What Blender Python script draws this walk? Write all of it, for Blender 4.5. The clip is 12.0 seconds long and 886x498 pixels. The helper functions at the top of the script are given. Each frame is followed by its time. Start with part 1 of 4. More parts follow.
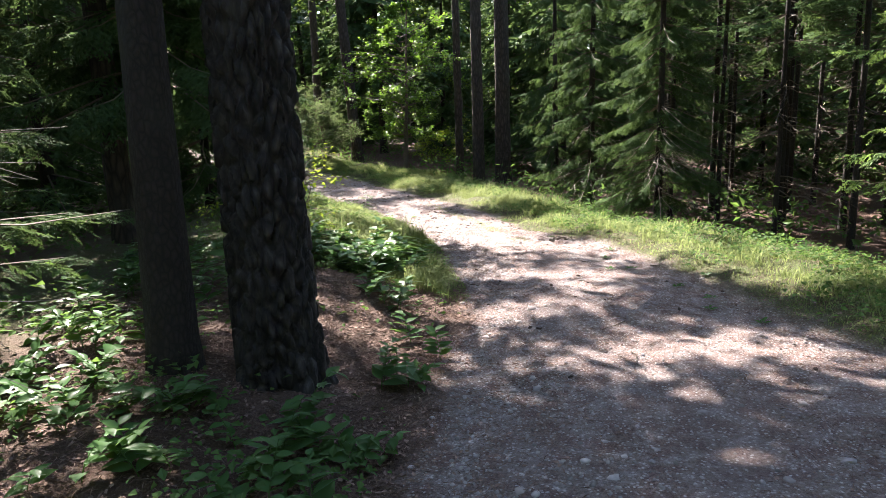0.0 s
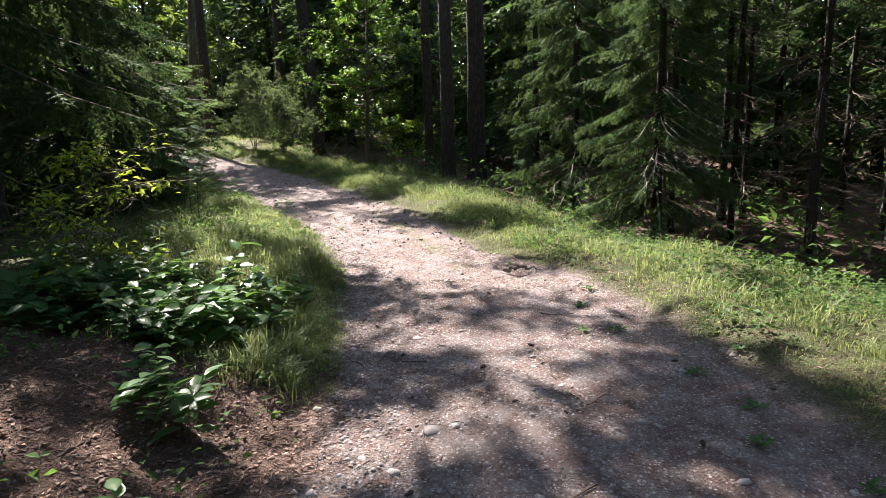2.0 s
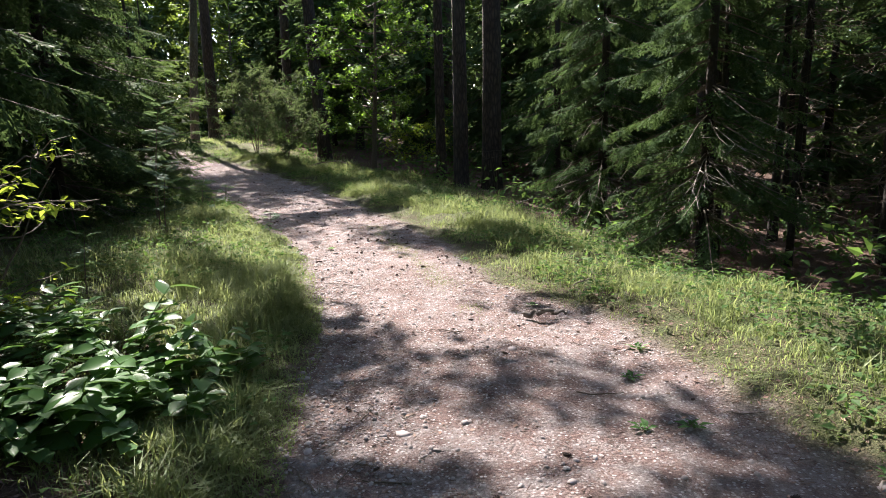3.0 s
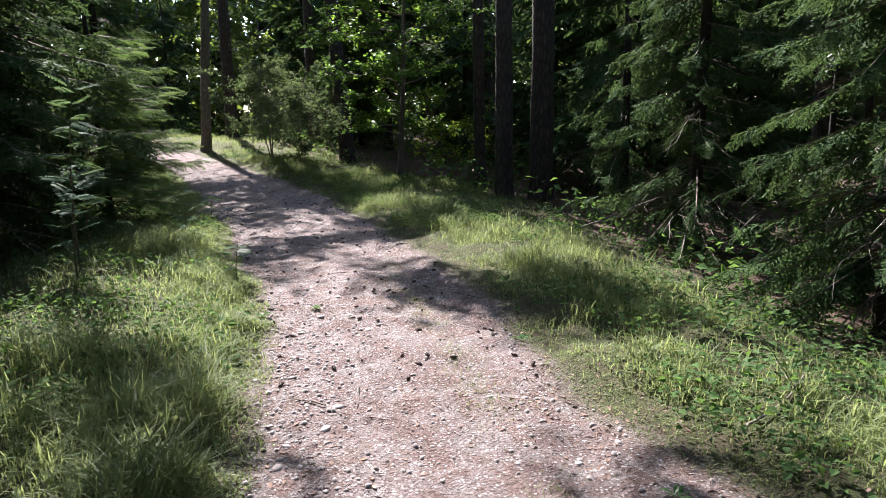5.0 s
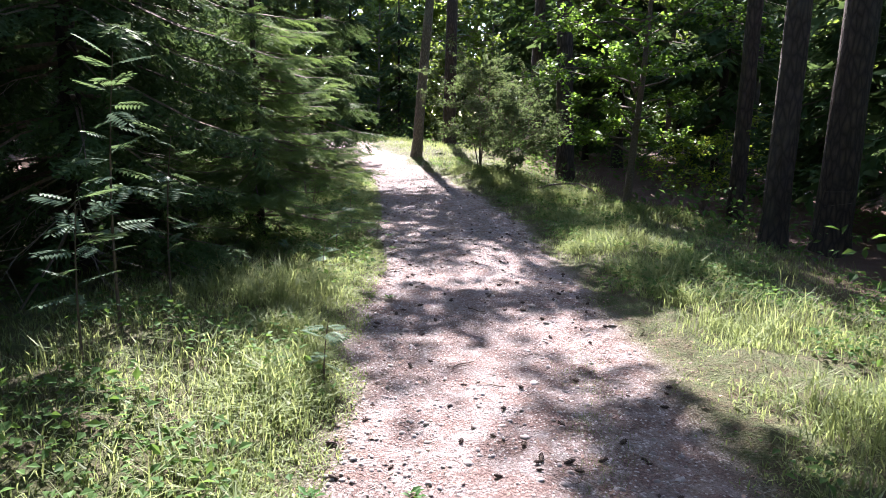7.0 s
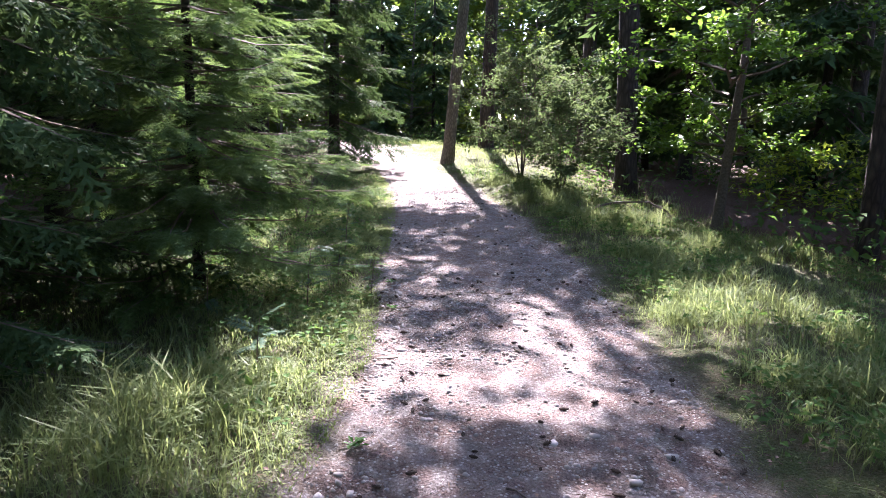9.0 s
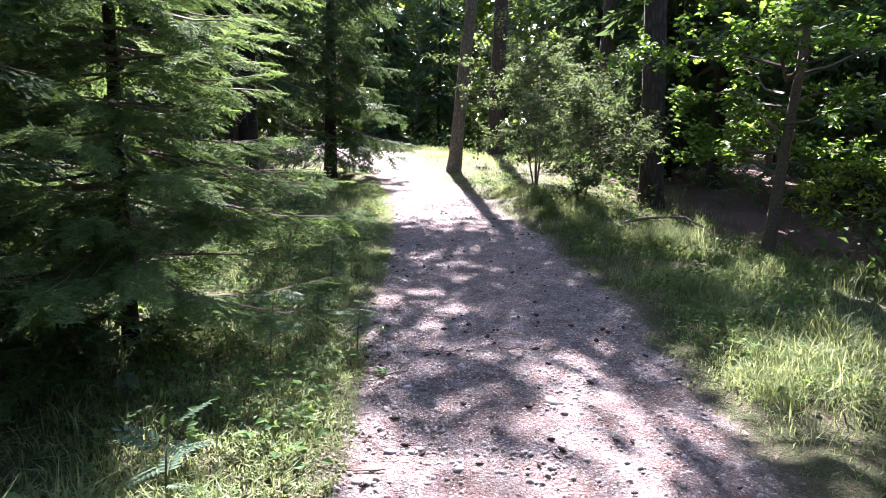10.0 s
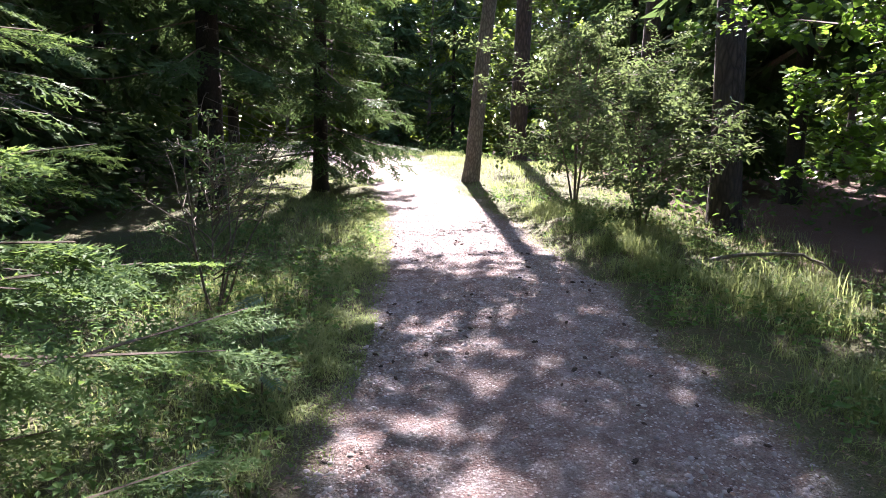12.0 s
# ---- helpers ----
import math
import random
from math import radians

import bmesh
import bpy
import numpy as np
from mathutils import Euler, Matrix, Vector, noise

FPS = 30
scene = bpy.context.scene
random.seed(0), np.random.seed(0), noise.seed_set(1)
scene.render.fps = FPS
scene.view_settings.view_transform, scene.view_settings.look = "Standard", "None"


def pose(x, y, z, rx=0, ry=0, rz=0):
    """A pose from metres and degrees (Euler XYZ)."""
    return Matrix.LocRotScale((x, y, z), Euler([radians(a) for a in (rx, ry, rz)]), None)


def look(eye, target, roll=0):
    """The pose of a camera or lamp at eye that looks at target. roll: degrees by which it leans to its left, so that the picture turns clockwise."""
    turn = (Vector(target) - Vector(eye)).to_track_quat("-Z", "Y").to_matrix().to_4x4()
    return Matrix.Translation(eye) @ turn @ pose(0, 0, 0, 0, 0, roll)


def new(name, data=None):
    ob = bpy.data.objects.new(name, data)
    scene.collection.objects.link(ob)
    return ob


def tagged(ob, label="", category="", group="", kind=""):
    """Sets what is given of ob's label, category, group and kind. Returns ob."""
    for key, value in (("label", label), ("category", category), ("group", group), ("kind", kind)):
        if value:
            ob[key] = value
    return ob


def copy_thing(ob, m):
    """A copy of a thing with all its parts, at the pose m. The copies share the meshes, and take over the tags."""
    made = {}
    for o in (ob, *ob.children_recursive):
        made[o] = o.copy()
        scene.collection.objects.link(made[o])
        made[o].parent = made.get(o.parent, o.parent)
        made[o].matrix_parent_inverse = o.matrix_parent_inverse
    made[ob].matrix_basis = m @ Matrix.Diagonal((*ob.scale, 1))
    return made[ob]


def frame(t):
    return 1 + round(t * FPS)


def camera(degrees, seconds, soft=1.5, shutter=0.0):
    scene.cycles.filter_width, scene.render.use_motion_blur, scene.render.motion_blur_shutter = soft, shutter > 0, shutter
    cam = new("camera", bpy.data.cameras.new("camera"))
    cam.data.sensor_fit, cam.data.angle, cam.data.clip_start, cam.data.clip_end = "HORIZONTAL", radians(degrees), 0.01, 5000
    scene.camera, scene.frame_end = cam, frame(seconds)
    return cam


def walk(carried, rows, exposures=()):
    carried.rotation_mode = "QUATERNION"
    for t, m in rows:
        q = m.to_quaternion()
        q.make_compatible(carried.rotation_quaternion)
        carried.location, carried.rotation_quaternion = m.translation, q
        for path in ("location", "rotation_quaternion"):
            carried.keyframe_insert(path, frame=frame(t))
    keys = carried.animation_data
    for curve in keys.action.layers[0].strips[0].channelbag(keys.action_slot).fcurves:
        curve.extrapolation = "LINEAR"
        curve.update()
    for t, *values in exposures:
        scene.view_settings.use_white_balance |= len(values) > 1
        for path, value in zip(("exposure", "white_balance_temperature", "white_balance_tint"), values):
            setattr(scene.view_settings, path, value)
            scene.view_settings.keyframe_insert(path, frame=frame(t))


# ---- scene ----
cam = camera(69.4, 12.0, soft=0.8)
METRES, EYE, TILT, LEAN, TURN = 17.4, 1.5, 0.0, 0.0, 0.0
ROWS = [
    (0.0, 0.0, 0.0, 0.0, -0.41, -11.09, 2.08),
    (0.5, 0.0195, 0.038, -0.0005, -0.6, -11.15, 2.04),
    (1.0, 0.0344, 0.0785, -0.0011, -1.05, -11.43, 1.73),
    (1.5, 0.0441, 0.1196, -0.0061, -1.13, -11.37, 1.84),
    (2.0, 0.052, 0.1635, -0.0095, -0.83, -11.69, 1.76),
    (2.5, 0.057, 0.2046, -0.0113, -0.71, -11.36, 1.74),
    (3.0, 0.058, 0.2491, -0.0111, 0.55, -11.31, 1.3),
    (5.0, 0.0522, 0.4156, -0.0131, 3.76, -11.36, 1.16),
    (5.5, 0.0495, 0.4576, -0.0134, 6.51, -11.25, 0.74),
    (6.0, 0.0454, 0.5004, -0.0129, 12.3, -10.92, 0.01),
    (6.5, 0.0392, 0.5407, -0.0144, 20.57, -10.63, -0.76),
    (7.0, 0.0317, 0.5835, -0.0139, 23.93, -10.49, -1.12),
    (9.0, -0.031, 0.7365, -0.0158, 27.34, -10.23, -1.72),
    (9.5, -0.0499, 0.7695, -0.0146, 27.83, -10.02, -1.46),
    (10.0, -0.0673, 0.8059, -0.0148, 27.86, -9.82, -1.64),
    (10.5, -0.0882, 0.8409, -0.0146, 27.86, -9.8, -1.3),
    (11.0, -0.1067, 0.8771, -0.0161, 28.41, -9.77, -1.3),
    (11.5, -0.126, 0.9127, -0.0149, 29.1, -9.65, -1.63),
    (12.0, -0.1421, 0.9475, -0.0139, 29.16, -9.6, -1.48),
]
walk(cam, [(t, pose(0, 0, EYE, TILT, LEAN, TURN) @ pose(METRES * x, METRES * y, METRES * z, 90 + pitch, roll, yaw)) for t, x, y, z, yaw, pitch, roll in ROWS],
     exposures=[(0.0, 3.1, 6700, 16), (1.5, 2.65, 6700, 16), (3.0, 2.4, 6600, 16), (5.0, 2.3, 6200, 17), (6.5, 2.75, 6200, 20),
                (7.2, 3.05, 6200, 23), (8.8, 3.35, 6000, 28), (11.0, 3.45, 6000, 28), (11.5, 3.4, 6300, 27), (12.0, 3.45, 6300, 27)])

# ---- daylight ----
SUN_AZ, SUN_EL = 28.0, 47.0          # degrees left of +y, degrees above the horizon
TO_SUN = np.array((-math.sin(radians(SUN_AZ)) * math.cos(radians(SUN_EL)),
                   math.cos(radians(SUN_AZ)) * math.cos(radians(SUN_EL)), math.sin(radians(SUN_EL))))
world = bpy.data.worlds.new("sky")
scene.world = world
world.use_nodes = True
wn = world.node_tree
sky = wn.nodes.new("ShaderNodeTexSky")
sky.sky_type, sky.sun_disc = "NISHITA", False
sky.sun_elevation, sky.sun_rotation = radians(SUN_EL), radians(-SUN_AZ)
wn.nodes["Background"].inputs["Strength"].default_value = 0.105
wn.links.new(sky.outputs[0], wn.nodes["Background"].inputs["Color"])
sun = new("sun", bpy.data.lights.new("sun", "SUN"))
sun.data.energy, sun.data.angle, sun.data.color = 5.0, radians(0.65), (1.0, 0.95, 0.87)
sun.matrix_world = look((0, 0, 30), Vector((0, 0, 30)) - Vector(TO_SUN))

# ---- materials ----


def material(name):
    m = bpy.data.materials.new(name)
    m.use_nodes = True
    m.node_tree.nodes.clear()
    nt = m.node_tree
    out = nt.nodes.new("ShaderNodeOutputMaterial")

    def node(kind, ins=(), **props):
        n = nt.nodes.new(kind)
        for k, v in props.items():
            setattr(n, k, v)
        for k, v in dict(ins).items():
            if isinstance(v, bpy.types.NodeSocket):
                nt.links.new(v, n.inputs[k])
            else:
                n.inputs[k].default_value = v
        return n

    def ramp(fac, stops):
        n = nt.nodes.new("ShaderNodeValToRGB")
        while len(n.color_ramp.elements) < len(stops):
            n.color_ramp.elements.new(0.5)
        for e, (p, c) in zip(n.color_ramp.elements, stops):
            e.position, e.color = p, (*c, 1) if len(c) == 3 else c
        nt.links.new(fac, n.inputs[0])
        return n.outputs[0]

    def mix(fac, a, b, how="MIX"):
        n = nt.nodes.new("ShaderNodeMix")
        n.data_type, n.blend_type = "RGBA", how
        for k, v in ((0, fac), (6, a), (7, b)):
            if isinstance(v, bpy.types.NodeSocket):
                nt.links.new(v, n.inputs[k])
            else:
                n.inputs[k].default_value = v if k == 0 else (*v, 1)
        return n.outputs[2]

    def place(scale=(1, 1, 1)):
        tc = nt.nodes.new("ShaderNodeNewGeometry")
        return node("ShaderNodeMapping", {"Vector": tc.outputs["Position"], "Scale": scale}).outputs[0]

    return m, nt, out, node, ramp, mix, place


def leaf_material(name, dark, light, through_col, gloss=0.45, trans=0.45, by_object=False, sheen_weight=0.04):
    """Foliage: a dull front, light that comes through the blade, and a waxy sheen."""
    m, nt, out, node, ramp, mix, place = material(name)
    geo = node("ShaderNodeNewGeometry")
    info = node("ShaderNodeObjectInfo")
    rnd = info.outputs["Random"] if by_object else geo.outputs["Random Per Island"]
    col = ramp(rnd, [(0.0, dark), (0.7, light), (1.0, tuple(min(1, c * 1.35) for c in light))])
    patch = node("ShaderNodeTexNoise", {"Vector": place(), "Scale": 0.9, "Detail": 3.0}).outputs["Fac"]
    dark, light = (*dark[:2], dark[2] * 1.35), (*light[:2], light[2] * 1.35)
    col = mix(0.5, col, ramp(patch, [(0.3, dark), (0.7, light)]))
    thr = mix(0.5, col, through_col)
    front = node("ShaderNodeBsdfDiffuse", {"Color": col})
    back = node("ShaderNodeBsdfTranslucent", {"Color": thr})
    body = node("ShaderNodeMixShader", {0: trans, 1: front.outputs[0], 2: back.outputs[0]})
    sheen = node("ShaderNodeBsdfGlossy", {"Color": (1, 1, 1, 1), "Roughness": gloss})
    fres = node("ShaderNodeMath", {0: node("ShaderNodeFresnel", {"IOR": 1.38}).outputs[0], 1: sheen_weight}, operation="MULTIPLY")
    nt.links.new(node("ShaderNodeMixShader", {0: fres.outputs[0], 1: body.outputs[0], 2: sheen.outputs[0]}).outputs[0], out.inputs[0])
    return m


def bark_material(name, deep, mid, high, stretch=(9, 9, 2.2), bump=0.6, lichen=(0.16, 0.17, 0.12)):
    m, nt, out, node, ramp, mix, place = material(name)
    plates = node("ShaderNodeTexVoronoi", {"Vector": place(stretch), "Scale": 1.0, "Randomness": 1.0}, feature="DISTANCE_TO_EDGE").outputs["Distance"]
    fine = node("ShaderNodeTexNoise", {"Vector": place((40, 40, 12)), "Scale": 1.0, "Detail": 6.0, "Roughness": 0.7}).outputs["Fac"]
    big = node("ShaderNodeTexNoise", {"Vector": place((3, 3, 1.5)), "Scale": 1.0, "Detail": 3.0}).outputs["Fac"]
    c = ramp(plates, [(0.0, deep), (0.12, mid), (0.4, high)])
    c = mix(fine, c, tuple(v * 0.55 for v in mid))
    c = mix(ramp(big, [(0.5, (0, 0, 0)), (0.75, (0.5, 0.5, 0.5))]), c, lichen)
    h = node("ShaderNodeMath", {0: plates, 1: fine}, operation="ADD").outputs[0]
    b = node("ShaderNodeBump", {"Height": h, "Strength": bump, "Distance": 0.03})
    p = node("ShaderNodeBsdfPrincipled", {"Base Color": c, "Roughness": 0.9, "Normal": b.outputs[0]})
    nt.links.new(p.outputs[0], out.inputs[0])
    return m


def plain_material(name, a, b, scale=30.0, rough=0.85, random_by=None, bump=0.3):
    m, nt, out, node, ramp, mix, place = material(name)
    n = node("ShaderNodeTexNoise", {"Vector": place(), "Scale": scale, "Detail": 5.0}).outputs["Fac"]
    c = ramp(n, [(0.3, a), (0.7, b)])
    if random_by:
        src = node("ShaderNodeObjectInfo").outputs["Random"] if random_by == "object" else node("ShaderNodeNewGeometry").outputs["Random Per Island"]
        c = mix(0.6, c, ramp(src, [(0.0, a), (1.0, b)]))
    bm_ = node("ShaderNodeBump", {"Height": n, "Strength": bump, "Distance": 0.01})
    p = node("ShaderNodeBsdfPrincipled", {"Base Color": c, "Roughness": rough, "Normal": bm_.outputs[0]})
    nt.links.new(p.outputs[0], out.inputs[0])
    return m


def ground_material():
    """Forest floor, grass-root soil and trodden gravel, mixed by where the path lies."""
    m, nt, out, node, ramp, mix, place = material("forest_ground")
    mask = node("ShaderNodeAttribute", attribute_name="path_mask").outputs["Fac"]
    litter = node("ShaderNodeAttribute", attribute_name="litter_mask").outputs["Fac"]
    grit = node("ShaderNodeTexVoronoi", {"Vector": place(), "Scale": 55.0}, feature="F1")
    grit2 = node("ShaderNodeTexVoronoi", {"Vector": place(), "Scale": 130.0}, feature="F1")
    fine = node("ShaderNodeTexNoise", {"Vector": place(), "Scale": 70.0, "Detail": 6.0, "Roughness": 0.75}).outputs["Fac"]
    mid = node("ShaderNodeTexNoise", {"Vector": place(), "Scale": 6.0, "Detail": 6.0, "Roughness": 0.75}).outputs["Fac"]
    big = node("ShaderNodeTexNoise", {"Vector": place(), "Scale": 0.9, "Detail": 4.0}).outputs["Fac"]
    sand = ramp(fine, [(0.25, (0.09, 0.075, 0.072)), (0.5, (0.235, 0.2, 0.192)), (0.78, (0.45, 0.405, 0.395))])
    stones = ramp(grit.outputs["Color"], [(0.0, (0.1, 0.085, 0.082)), (0.5, (0.28, 0.245, 0.24)), (1.0, (0.58, 0.54, 0.53))])
    sand = mix(ramp(grit2.outputs["Distance"], [(0.3, (0.75, 0.75, 0.75)), (0.6, (0.1, 0.1, 0.1))]), sand, stones)
    chips = ramp(grit.outputs["Distance"], [(0.3, (0.9, 0.9, 0.9)), (0.46, (0, 0, 0))])
    some = ramp(node("ShaderNodeSeparateColor", {0: grit.outputs["Color"]}).outputs[1], [(0.62, (0, 0, 0)), (0.68, (1, 1, 1))])
    chips = mix(1.0, chips, some, "MULTIPLY")
    needles = ramp(fine, [(0.3, (0.05, 0.028, 0.025)), (0.5, (0.15, 0.092, 0.08)), (0.72, (0.3, 0.195, 0.17))])
    track = mix(ramp(mid, [(0.39, (0, 0, 0)), (0.57, (0.88, 0.88, 0.88))]), sand, needles)
    track = mix(ramp(big, [(0.4, (0, 0, 0)), (0.7, (0.4, 0.4, 0.4))]), track, (0.185, 0.143, 0.135))
    track = mix(chips, track, stones)
    brown = ramp(fine, [(0.25, (0.028, 0.017, 0.012)), (0.55, (0.105, 0.062, 0.046)), (0.8, (0.23, 0.15, 0.115))])
    moss = ramp(fine, [(0.3, (0.022, 0.034, 0.01)), (0.7, (0.085, 0.115, 0.03))])
    floor_c = mix(ramp(mid, [(0.35, (0.35, 0.35, 0.35)), (0.6, (0.95, 0.95, 0.95))]), brown, moss)
    floor_c = mix(litter, floor_c, brown)
    col = mix(mask, floor_c, track)
    lumps = node("ShaderNodeMath", {0: grit.outputs["Distance"], 1: mid}, operation="MULTIPLY").outputs[0]
    hgt = node("ShaderNodeMath", {0: fine, 1: lumps}, operation="SUBTRACT").outputs[0]
    hgt = node("ShaderNodeMath", {0: hgt, 1: mid}, operation="ADD").outputs[0]
    b = node("ShaderNodeBump", {"Height": hgt, "Strength": 1.0, "Distance": 0.04})
    p = node("ShaderNodeBsdfPrincipled", {"Base Color": col, "Roughness": 0.92, "Normal": b.outputs[0]})
    p.inputs["Specular IOR Level"].default_value = 0.3
    nt.links.new(p.outputs[0], out.inputs[0])
    return m


M_GROUND = ground_material()
M_SPRUCE = leaf_material("spruce_needles", (0.022, 0.043, 0.017), (0.058, 0.1, 0.035), (0.13, 0.2, 0.055), 0.45, 0.32)
M_SPRUCE_NEW = leaf_material("young_spruce_needles", (0.045, 0.08, 0.03), (0.11, 0.17, 0.06), (0.22, 0.33, 0.06), 0.4, 0.4)
M_DEADNEEDLE = leaf_material("lichened_dead_twigs", (0.05, 0.04, 0.03), (0.11, 0.095, 0.07), (0.1, 0.08, 0.05), 0.7, 0.1)
M_MAPLE = leaf_material("maple_leaves", (0.045, 0.095, 0.02), (0.09, 0.165, 0.03), (0.25, 0.43, 0.04), 0.4, 0.5)
M_BUSH = leaf_material("bush_leaves", (0.04, 0.062, 0.03), (0.08, 0.11, 0.05), (0.16, 0.22, 0.06), 0.4, 0.45)
M_YELLOW = leaf_material("yellow_green_leaves", (0.09, 0.15, 0.02), (0.17, 0.24, 0.03), (0.45, 0.55, 0.05), 0.4, 0.5)
M_ROWAN = leaf_material("rowan_leaves", (0.05, 0.085, 0.05), (0.09, 0.13, 0.075), (0.16, 0.25, 0.06), 0.33, 0.35)
M_HERB = leaf_material("herb_leaves", (0.03, 0.07, 0.026), (0.06, 0.125, 0.036), (0.18, 0.35, 0.04), 0.3, 0.4, sheen_weight=0.22)
M_COVER = leaf_material("ground_cover_leaves", (0.035, 0.07, 0.025), (0.075, 0.13, 0.04), (0.2, 0.34, 0.05), 0.4, 0.4)
M_GRASS = leaf_material("grass_blades", (0.03, 0.056, 0.018), (0.165, 0.205, 0.075), (0.45, 0.52, 0.18), 0.55, 0.45, sheen_weight=0.012)
M_STRAW = leaf_material("dry_grass", (0.12, 0.1, 0.045), (0.2, 0.17, 0.08), (0.25, 0.21, 0.09), 0.6, 0.25, sheen_weight=0.0)
M_SHADE_CANOPY = leaf_material("shade_canopy_foliage", (0.02, 0.04, 0.014), (0.05, 0.085, 0.025), (0.14, 0.22, 0.03), 0.45, 0.3)
M_WOODS = leaf_material("far_foliage", (0.04, 0.07, 0.018), (0.09, 0.14, 0.03), (0.26, 0.36, 0.05), 0.5, 0.5)
M_FARWOODS = leaf_material("deep_wood_foliage", (0.018, 0.034, 0.012), (0.065, 0.1, 0.022), (0.24, 0.33, 0.04), 0.5, 0.45)
M_PINE = bark_material("pine_bark", (0.004, 0.003, 0.003), (0.03, 0.022, 0.019), (0.115, 0.095, 0.083), (15, 15, 8.0), 1.0, (0.06, 0.053, 0.045))
M_PINE_FAR = bark_material("grey_pine_bark", (0.012, 0.008, 0.006), (0.052, 0.034, 0.026), (0.12, 0.082, 0.064), (14, 14, 4), 0.8, (0.06, 0.052, 0.04))
M_SPRUCE_BARK = bark_material("spruce_bark", (0.008, 0.005, 0.004), (0.024, 0.016, 0.012), (0.05, 0.034, 0.027), (30, 30, 16), 0.5, (0.04, 0.042, 0.03))
M_BIRCH = bark_material("alder_bark", (0.05, 0.04, 0.034), (0.16, 0.13, 0.1), (0.27, 0.23, 0.18), (20, 20, 8), 0.4)
M_TWIG = plain_material("twig_bark", (0.05, 0.035, 0.025), (0.13, 0.1, 0.075), 40)
M_DEADWOOD = plain_material("weathered_wood", (0.06, 0.05, 0.04), (0.17, 0.145, 0.12), 25)
M_STONE = plain_material("path_stone", (0.14, 0.115, 0.11), (0.42, 0.375, 0.36), 18, 0.85, "object", 0.4)
M_PEBBLE = plain_material("pebbles", (0.1, 0.083, 0.08), (0.33, 0.292, 0.282), 25, 0.85, "island", 0.4)
M_CONE = plain_material("cone_scales", (0.02, 0.012, 0.009), (0.075, 0.045, 0.032), 60, 0.8, "object")
M_LITTER = plain_material("fallen_litter", (0.045, 0.025, 0.02), (0.26, 0.165, 0.125), 20, 0.85, "island", 0.1)

# ---- mesh tools ----
RNG = np.random.default_rng(7)


def mesh(name, V, F, mat, smooth=False):
    V, F = np.asarray(V, np.float32), np.asarray(F, np.int32)
    me = bpy.data.meshes.new(name)
    n, k = F.shape
    me.vertices.add(len(V))
    me.vertices.foreach_set("co", V.ravel())
    me.loops.add(n * k)
    me.loops.foreach_set("vertex_index", F.ravel())
    me.polygons.add(n)
    me.polygons.foreach_set("loop_start", np.arange(0, n * k, k, dtype=np.int32))
    me.polygons.foreach_set("use_smooth", np.full(n, smooth))
    me.update(calc_edges=True)
    me.materials.append(mat)
    return me


def part(name, V, F, mat, parent=None, label="", smooth=False):
    ob = new(name, mesh(name, V, F, mat, smooth))
    ob.parent = parent
    return tagged(ob, label=label)


def root(name, x, y, z, label, category, group=""):
    ob = new(name)
    ob.empty_display_size = 0.2
    ob.matrix_world = pose(x, y, z)
    return tagged(ob, label, category, group)


class Soup:
    """Collects pieces of triangles into one mesh."""

    def __init__(self):
        self.v, self.f, self.n = [], [], 0

    def add(self, V, F):
        V, F = np.asarray(V, float), np.asarray(F, int)
        if F.shape[1] == 4:
            F = np.concatenate([F[:, (0, 1, 2)], F[:, (0, 2, 3)]])
        self.v.append(V), self.f.append(F + self.n)
        self.n += len(V)

    def stamp(self, V, F, R, P):
        """Copies of a small shape: R turns and scales each, P places it."""
        W = np.einsum("nij,vj->nvi", R, V) + P[:, None, :]
        k = len(V)
        G = (np.arange(len(P)) * k)[:, None, None] + F[None]
        self.add(W.reshape(-1, 3), G.reshape(-1, F.shape[1]))

    def get(self):
        return np.concatenate(self.v), np.concatenate(self.f)


def unit(a):
    return a / np.maximum(np.linalg.norm(a, axis=-1, keepdims=True), 1e-9)


def frames(X, up, size):
    """Turns whose x axis is X and whose z axis leans to up, scaled by size."""
    X = unit(X)
    Y = unit(np.cross(up, X))
    Z = np.cross(X, Y)
    return np.stack([X, Y, Z], axis=-1) * np.asarray(size)[:, None, None]


def vnoise(x, y, f=1.0, seed=0):
    """Smooth value noise, 0 to 1."""
    x, y = np.asarray(x, float) * f + seed * 17.3, np.asarray(y, float) * f - seed * 9.1
    i, j = np.floor(x), np.floor(y)
    u, v = x - i, y - j
    u, v = u * u * (3 - 2 * u), v * v * (3 - 2 * v)

    def h(a, b):
        s = np.sin(a * 127.1 + b * 311.7 + seed * 74.7) * 43758.5453
        return s - np.floor(s)
    return (h(i, j) * (1 - u) + h(i + 1, j) * u) * (1 - v) + (h(i, j + 1) * (1 - u) + h(i + 1, j + 1) * u) * v


def step(a, b, x):
    t = np.clip((np.asarray(x, float) - a) / (b - a), 0, 1)
    return t * t * (3 - 2 * t)


